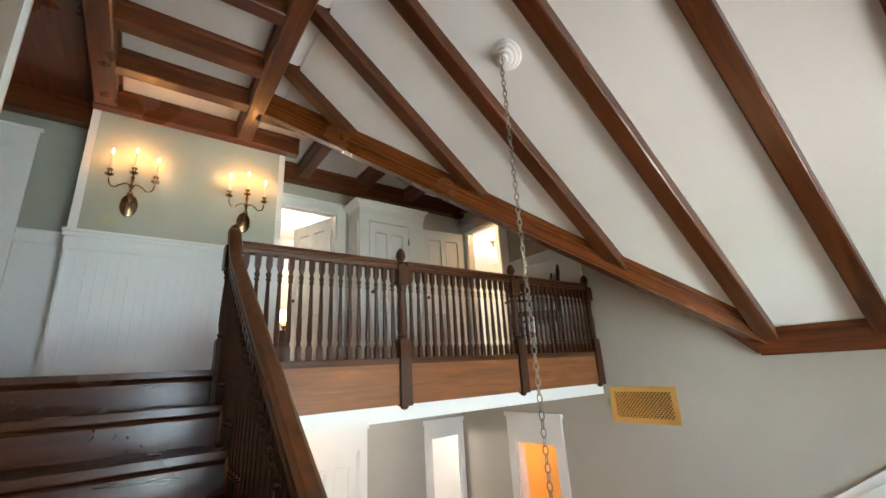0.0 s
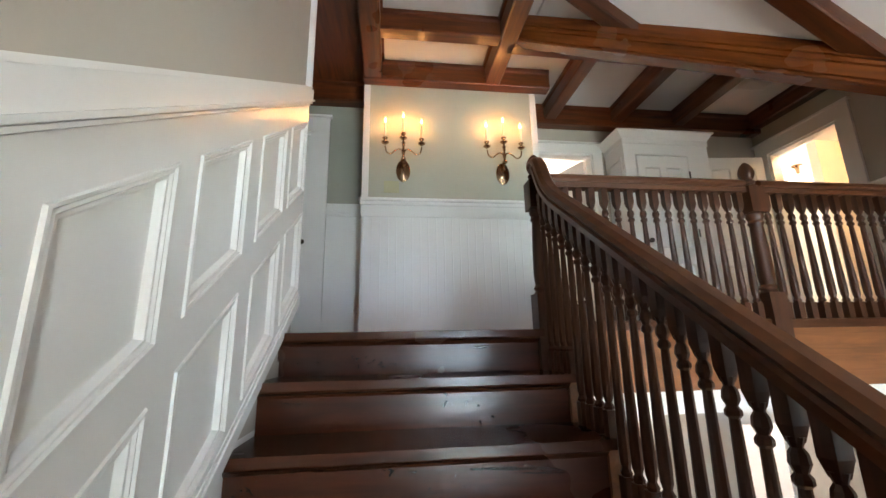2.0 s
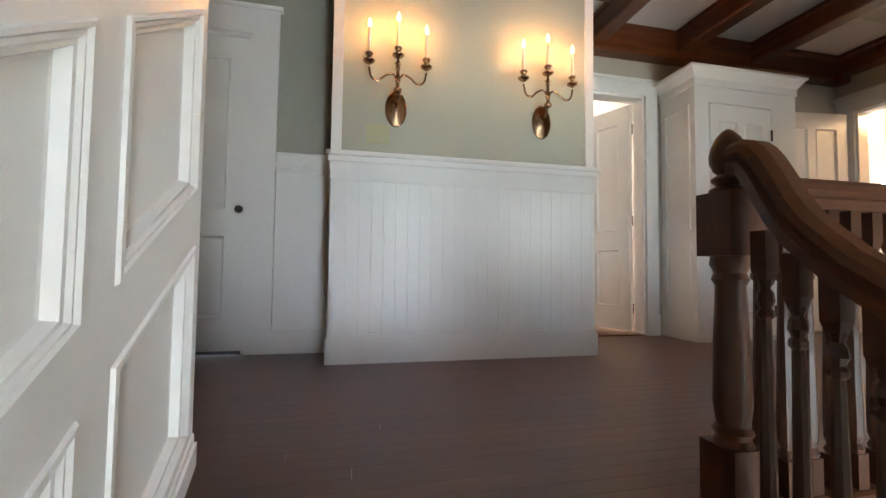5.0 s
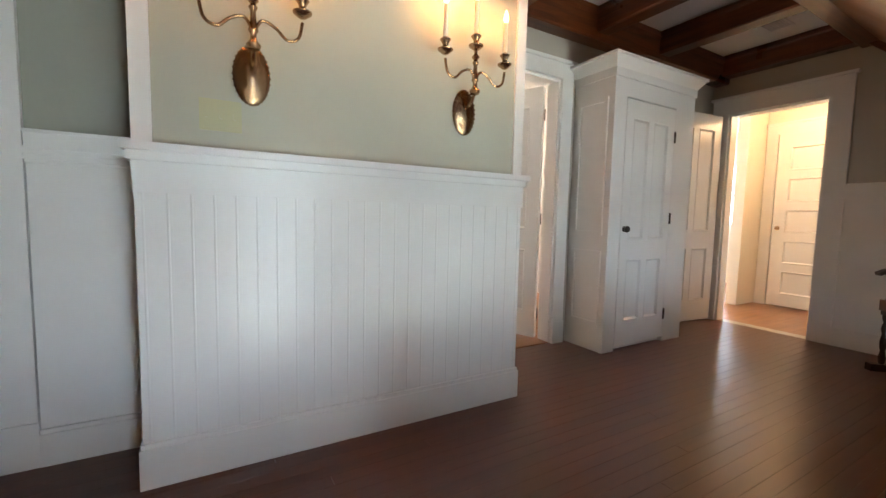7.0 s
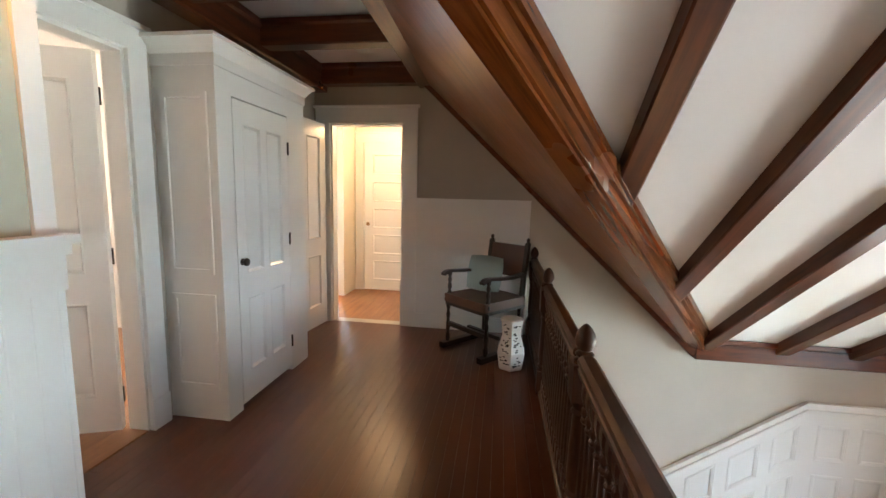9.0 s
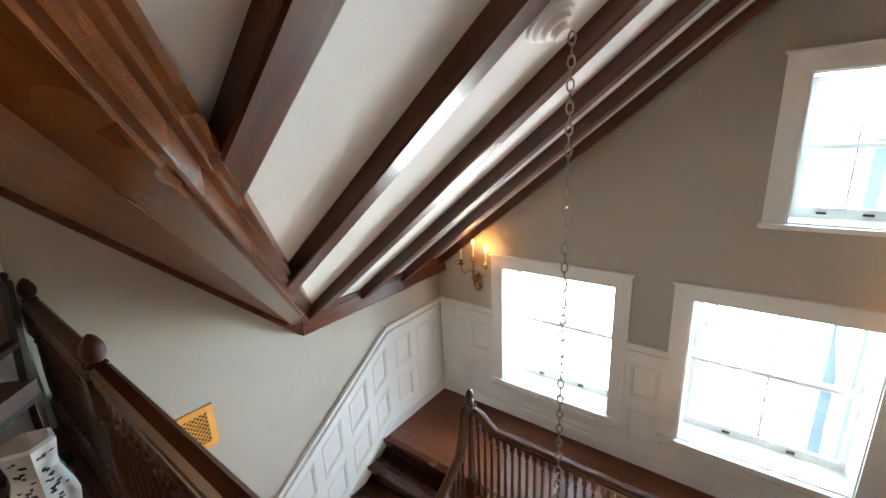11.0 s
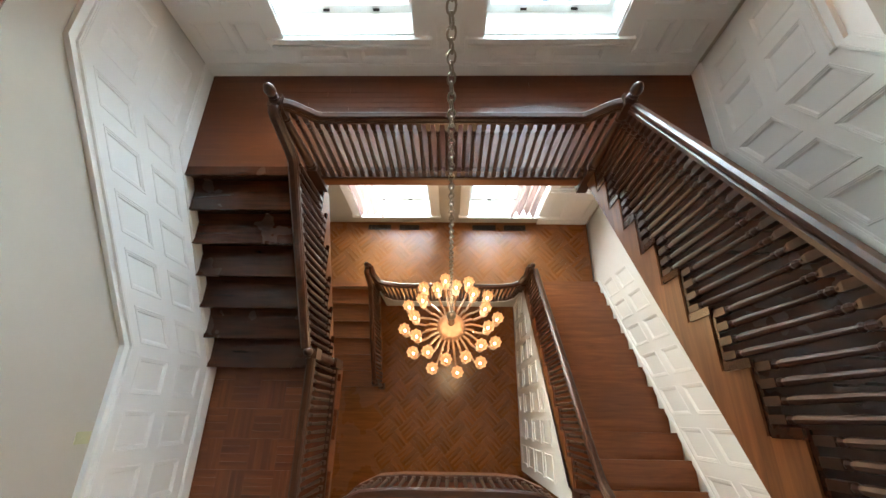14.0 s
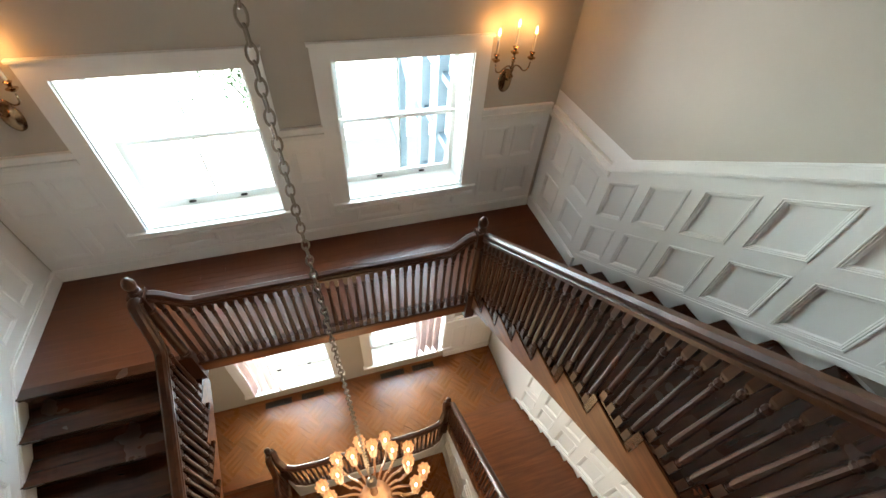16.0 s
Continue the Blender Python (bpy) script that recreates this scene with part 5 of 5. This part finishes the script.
for v in cush.verts:
    x, y = v.co.x * 2, v.co.y * 2
    v.co = Vector((x * 0.20 * (1 - 0.08 * y * y), 0, y * 0.17 * (1 - 0.08 * x * x)))
    v.co.y = 0.065 * max(0, (1 - x * x)) ** 0.45 * max(0, (1 - y * y)) ** 0.45
g = bmesh.ops.duplicate(cush, geom=cush.faces[:])
for v in [e for e in g["geom"] if isinstance(e, bmesh.types.BMVert)]:
    v.co.y = -v.co.y
bmesh.ops.remove_doubles(cush, verts=cush.verts, dist=0.0008)
cushion = part("cushion", cush, CUSHION, None, smooth=True)
tagged(cushion, "pale teal square cushion on the chair seat", "cushion")
cushion.matrix_basis = chair.matrix_basis @ pose(-0.13, 0.10, 0.672, -14, 0, 18)

stool = thing("garden_stool", (4.10, 0.25, 0), "white ceramic hexagonal stool with dark blotches", "ceramic stool")
SP = [(0.0, 0.0), (0.095, 0.0), (0.105, 0.015), (0.125, 0.15), (0.118, 0.19), (0.085, 0.29), (0.085, 0.33), (0.098, 0.40), (0.10, 0.41), (0.085, 0.42), (0.0, 0.42)]
part("stool_body", lathe(SP, (4.10, 0.25, 0.0), 6), CERAMIC, stool)
random.seed(5)
spots = bmesh.new()
for k in range(6):
    a0, a1 = 2 * math.pi * k / 6, 2 * math.pi * (k + 1) / 6
    for (r0, z0), (r1, z1) in zip(SP[2:7], SP[3:8]):
        for _ in range(11 if z1 - z0 > 0.08 else 4):
            u, w = random.uniform(0.2, 0.8), random.uniform(0.15, 0.85)
            r, z = r0 + (r1 - r0) * w, z0 + (z1 - z0) * w
            c = Vector((r * math.cos(a0), r * math.sin(a0), z)).lerp(Vector((r * math.cos(a1), r * math.sin(a1), z)), u)
            nrm = Vector((math.cos((a0 + a1) / 2), math.sin((a0 + a1) / 2), -(r1 - r0) / max(0.02, z1 - z0))).normalized()
            q = nrm.to_track_quat("Z", "Y").to_matrix().to_4x4()
            sx, sy = random.uniform(0.006, 0.012), random.uniform(0.005, 0.010)
            vs = [spots.verts.new(Matrix.Translation(c + nrm * 0.0015 + Vector((4.10, 0.25, 0))) @ q @ Vector((sx * (1 + 0.3 * math.sin(3 * t)) * math.cos(t), sy * (1 + 0.3 * math.cos(2 * t)) * math.sin(t), 0))) for t in [2 * math.pi * i / 9 for i in range(9)]]
            spots.faces.new(vs)
tagged(part("glaze_blotches", spots, INK, stool, "dark painted blotches"), kind="stuff")

# ---- small fittings ----
vent = thing("wall_grille", (E, -0.38, -0.51), "gilded pierced wall grille", "vent grille")
gz0, gz1, gy0, gy1 = -0.69, -0.34, -0.73, -0.04
fr = bmesh.new()
for a, b, c, e in ((gy0, gy1, gz0, gz0 + 0.05), (gy0, gy1, gz1 - 0.05, gz1), (gy0, gy0 + 0.05, gz0 + 0.05, gz1 - 0.05), (gy1 - 0.05, gy1, gz0 + 0.05, gz1 - 0.05)):
    box(E - 0.02, E, a, b, c, e, fr)
part("grille_frame", fr, GILT, vent, "gilt frame", bevel=0.004)
# near-black sheet on the solid wall paints the shade behind the bars
part("duct_back", box(E - 0.004, E - 0.001, gy0 + 0.05, gy1 - 0.05, gz0 + 0.05, gz1 - 0.05), DARK, vent)
gw, gh = gy1 - gy0 - 0.10, gz1 - gz0 - 0.10
for sg in (1, -1):
    for i in range(-8, 24):
        u0 = i * 0.036
        a, b = max(0.0, -u0), min(gh, gw - u0)
        if b - a > 0.02:
            ya, yb = u0 + a, u0 + b
            if sg < 0:
                ya, yb = gw - ya, gw - yb
            xo = E - (0.016 if sg > 0 else 0.012)
            part("grille_bar", sweep([(xo, gy0 + 0.05 + ya, gz0 + 0.05 + a), (xo, gy0 + 0.05 + yb, gz0 + 0.05 + b)], [(-0.004, -0.004), (-0.004, 0.004), (0.004, 0.004), (0.004, -0.004)], up=(1, 0, 0)), GILT, vent)


def plate(name, x0, x1, y0, y1, z0, z1, n, axis, label):
    p = thing(name, ((x0 + x1) / 2, (y0 + y1) / 2, z0), label, "switch plate")
    part("plate", box(x0, x1, y0, y1, z0, z1), PLATE, p, bevel=0.002)
    for i in range(n):
        f = (i + 0.5) / n
        zc = (z0 + z1) / 2
        if axis == "x":
            x = x0 + (x1 - x0) * f
            part("toggle", box(x - 0.005, x + 0.005, y0 - 0.008, y0, zc - 0.012, zc + 0.012), PLATE, p)
        else:
            y = y0 + (y1 - y0) * f
            part("toggle", box(x0 - 0.008, x0, y - 0.005, y + 0.005, zc - 0.012, zc + 0.012), PLATE, p)


plate("switch_plate", 0.375, 0.515, 1.698, 1.705, 1.315, 1.43, 3, "x", "cream three-gang switch plate on the chimney breast")
plate("switch_plate", E - 0.007, E, -0.19, -0.11, -1.72, -1.60, 1, "y", "cream switch plate on the stairwell wall")
plate("switch_plate", E - 0.007, E, 0.0, 0.06, -0.55, -0.46, 1, "y", "small cream plate beside the grille")
for x0, x1 in ((3.56, 3.97), (3.04, 3.40), (1.65, 2.07), (1.11, 1.50)):
    rg = thing("floor_register", ((x0 + x1) / 2, -3.5, LOW), "black slotted floor register", "floor register", "floor registers below the windows")
    part("register_frame", box(x0, x1, -3.56, -3.46, LOW - 0.004, LOW + 0.006), DARK_METAL, rg)
    for i in range(10):
        xx = x0 + 0.02 + i * (x1 - x0 - 0.04) / 10
        part("register_slat", box(xx, xx + 0.012, -3.55, -3.47, LOW + 0.006, LOW + 0.010), DARK_METAL, rg)

# lamps beyond
for at, nm in (((6.6, 3.21, 2.24), "pendant_lamp"),):
    pl = thing(nm, at, "schoolhouse ceiling lamp with a glowing white bowl", "ceiling lamp")
    part("canopy", lathe([(0.0, 0.26), (0.07, 0.26), (0.07, 0.24), (0.03, 0.22), (0.02, 0.12), (0.06, 0.10), (0.0, 0.10)], at, 14), BRASS, pl, smooth=True)
    part("bowl", lathe([(0.055, 0.10), (0.12, 0.06), (0.15, 0.0), (0.12, -0.06), (0.05, -0.10), (0.0, -0.11)], at, 20), GLOBE, pl, "glowing white glass bowl", smooth=True)

# ---- outdoors ----
structure("ground", box(-300, 300, -500, -4.0, -7.4, -7.2), LAWN, "sunlit lawn outside the windows", "ground")
# added pale sheet over the lawn, so the window view burns out white
structure("pavement", box(-40, 50, -140, -4.0, -7.2, -7.17), PALE_OUTDOOR, "pale ground added to read as overexposed daylight below the windows", "pavement")

porch = thing("porch_wing", (0.2, -6.5, -7.17), "white painted timber porch wing outside the window", "porch")
for y in (-4.9, -5.7, -6.6, -7.6):
    part("porch_post", box(0.15, 0.33, y, y + 0.16, -7.17, 1.2), PORCH, porch)
for z in (-3.9, -2.6, -1.5, -0.2):
    part("porch_rail", box(0.18, 0.28, -7.6, -4.74, z, z + 0.12), PORCH, porch)
for y0, z0, y1, z1 in ((-9.6, -5.2, -15.0, -4.6), (-7.6, -3.3, -9.4, -2.2)):
    part("porch_brace", hexa(bmesh.new(), [(0.18, y0, z0 - 0.12), (0.30, y0, z0 - 0.12), (0.30, y0, z0 + 0.12), (0.18, y0, z0 + 0.12)], [(0.18, y1, z1 - 0.12), (0.30, y1, z1 - 0.12), (0.30, y1, z1 + 0.12), (0.18, y1, z1 + 0.12)]), PORCH, porch)
part("porch_post", box(0.15, 0.33, -9.6, -9.44, -7.17, 1.2), PORCH, porch)
part("porch_wall", box(-0.9, -0.8, -8.5, -4.0, -7.17, 1.6), PALE_OUTDOOR, porch, "pale boarded wall")
for i in range(30):
    z = -6.9 + i * 0.28
    part("weatherboard", hexa(bmesh.new(), [(-0.80, -8.5, z), (-0.76, -8.5, z), (-0.78, -8.5, z + 0.27), (-0.80, -8.5, z + 0.27)], [(-0.80, -4.0, z), (-0.76, -4.0, z), (-0.78, -4.0, z + 0.27), (-0.80, -4.0, z + 0.27)]), PORCH_WALL, porch)


tree = thing("garden_tree", (3.7, -12.5, -7.2), "small leafy garden tree outside the window", "tree")
part("trunk", sweep(curve_pts([(3.7, -12.5, -7.2), (3.72, -12.48, -6.0), (3.66, -12.5, -4.6), (3.7, -12.45, -3.6)]), circle(0.07)), BARK, tree, smooth=True)
rnd = random.Random(11)
for k in range(5):
    a = 2 * math.pi * k / 5
    part("limb", sweep(curve_pts([(3.68, -12.49, -5.2 + 0.25 * k), (3.68 + 0.4 * math.cos(a), -12.49 + 0.4 * math.sin(a), -4.6 + 0.2 * k), (3.68 + 0.8 * math.cos(a), -12.49 + 0.8 * math.sin(a), -4.0 + 0.2 * k)]), circle(0.025, 6)), BARK, tree, smooth=True)
crown = bmesh.new()
for _ in range(1500):
    v = Vector((rnd.gauss(0, 0.55), rnd.gauss(0, 0.55), rnd.gauss(0, 0.55)))
    c = Vector((3.7, -12.5, -3.7)) + v
    q = Euler((rnd.uniform(0, 6), rnd.uniform(0, 6), rnd.uniform(0, 6))).to_matrix()
    crown.faces.new([crown.verts.new(c + q @ Vector(p)) for p in ((-0.07, 0, 0), (0, 0.03, 0.01), (0.08, 0, 0), (0, -0.03, 0.01))])
part("crown", crown, LEAF, tree, "loose leafy crown")


def drape(x0, x1, z0, z1, y, lean):
    """A gathered curtain bunched to one side, with a swagged hem."""
    bm = bmesh.new()
    n, k = 36, 12
    rows = []
    for j in range(k + 1):
        v = j / k
        row = []
        for i in range(n + 1):
            u = i / n
            hem = z0 + 0.16 * (1 - abs(u - 0.5) * 2) * lean
            z = hem + (z1 - hem) * v
            gather = 0.72 + 0.28 * abs(v - 0.35)
            x = (x0 + x1) / 2 + (u - 0.5) * (x1 - x0) * gather
            row.append(bm.verts.new((x, y + 0.05 * math.sin(u * 22 + 1.3 * math.sin(v * 3)) * (0.6 + 0.4 * (1 - v)), z)))
        rows.append(row)
    for a, b in zip(rows, rows[1:]):
        for i in range(n):
            bm.faces.new((a[i], a[i + 1], b[i + 1], b[i]))
    bmesh.ops.solidify(bm, geom=bm.faces[:], thickness=0.008)
    c = part("curtain", bm, CURTAIN, None, smooth=True)
    tagged(c, "bunched pale printed curtain at the lower window", "curtain", "curtains at the lower windows")
    rod = thing("curtain_rod", ((x0 + x1) / 2, y, z1), "slim dark curtain rod", "curtain rod", "curtain rods")
    part("rod", sweep([(x0 - 0.1, y, z1), (x1 + 0.1, y, z1)], circle(0.012)), DARK_METAL, rod)


drape(3.55, 4.08, -4.85, -3.42, S + 0.12, 1.0)
drape(1.00, 1.50, -4.85, -3.42, S + 0.12, 1.0)

# ---- floor pieces ----


def planks(parent, x0, x1, y0, y1, z, width, lengths, material, seed, thick=0.006):
    """Strip flooring along x; each board is a piece of its own."""
    rnd = random.Random(seed)
    meshes = {}
    n = max(1, round((y1 - y0) / width))
    w = (y1 - y0) / n
    for r in range(n):
        x = x0 - rnd.uniform(0, lengths[-1] * 0.8)
        while x < x1:
            ln = rnd.choice(lengths)
            a, b = max(x, x0), min(x + ln, x1)
            if b - a > 0.02:
                key = round(b - a, 2)
                if key not in meshes:
                    bm = hexa(bmesh.new(), [(0, 0, -thick), (b - a, 0, -thick), (b - a, w, -thick), (0, w, -thick)], [(0.0007, 0.0007, 0), (b - a - 0.0007, 0.0007, 0), (b - a - 0.0007, w - 0.0007, 0), (0.0007, w - 0.0007, 0)])
                    bmesh.ops.recalc_face_normals(bm, faces=bm.faces)
                    me = bpy.data.meshes.new("board")
                    bm.to_mesh(me)
                    bm.free()
                    me.materials.append(material)
                    meshes[key] = me
                ob = new("board", meshes[key])
                ob.parent = parent
                ob.location = (a, y0 + r * w, z)
            x += ln


planks(bpy.data.objects["floor_hall"], -1.3, E, 0.055, N, 0.0, 0.064, [2.4, 3.0, 3.6], BOARD, 1)
planks(bpy.data.objects["floor_landing"], 0.0, E, S, -2.47, LAND, 0.064, [2.4, 3.0, 3.6], BOARD, 2)


def blocks(parent, inside, x0, x1, y0, y1, z, material, size, turn, seed):
    """Basket-weave parquet: squares of four fingers, turned by turns; the nearest are pieces, the rest one part."""
    rnd = random.Random(seed)
    f = size / 4
    bm = hexa(bmesh.new(), [(-size / 2, -f / 2, -0.006), (size / 2, -f / 2, -0.006), (size / 2, f / 2, -0.006), (-size / 2, f / 2, -0.006)], [(-size / 2 + 0.0005, -f / 2 + 0.0005, 0), (size / 2 - 0.0005, -f / 2 + 0.0005, 0), (size / 2 - 0.0005, f / 2 - 0.0005, 0), (-size / 2 + 0.0005, f / 2 - 0.0005, 0)])
    me = bpy.data.meshes.new("parquet_block")
    bmesh.ops.recalc_face_normals(bm, faces=bm.faces)
    bm.to_mesh(me)
    bm.free()
    me.materials.append(material)
    c, s = math.cos(radians(turn)), math.sin(radians(turn))
    cx, cy = (x0 + x1) / 2, (y0 + y1) / 2
    reach = int(max(x1 - x0, y1 - y0) / size) + 2
    count = 0
    for i in range(-reach, reach + 1):
        for j in range(-reach, reach + 1):
            for k in range(4):
                off = (k - 1.5) * f
                lx, ly, r = (i * size, j * size + off, 0) if (i + j) % 2 else (i * size + off, j * size, 90)
                x, y = cx + c * lx - s * ly, cy + s * lx + c * ly
                if inside(x, y) and count < 420:
                    ob = new("parquet_block", me)
                    ob.parent = parent
                    ob.matrix_basis = pose(x, y, z + rnd.uniform(-0.0005, 0.0005), 0, 0, turn + r)
                    count += 1


blocks(bpy.data.objects["floor_middle"], lambda x, y: 3.72 < x < 4.90 and -0.72 < y < 0.9, 3.65, E, -0.8, 0.9, MID, PARQUET_DARK, 0.28, 0, 3)
blocks(bpy.data.objects["floor_lower_landing"], lambda x, y: 0.1 < x < 4.85 and -3.5 < y < -2.5, 0, E, S, -2.41, LOW, PARQUET, 0.30, 45, 4)
blocks(bpy.data.objects["floor_ground"], lambda x, y: 1.3 < x < 3.75 and -2.3 < y < 0.9, 1.2, 3.9, -2.4, 0.9, GROUND, PARQUET, 0.30, 45, 5)
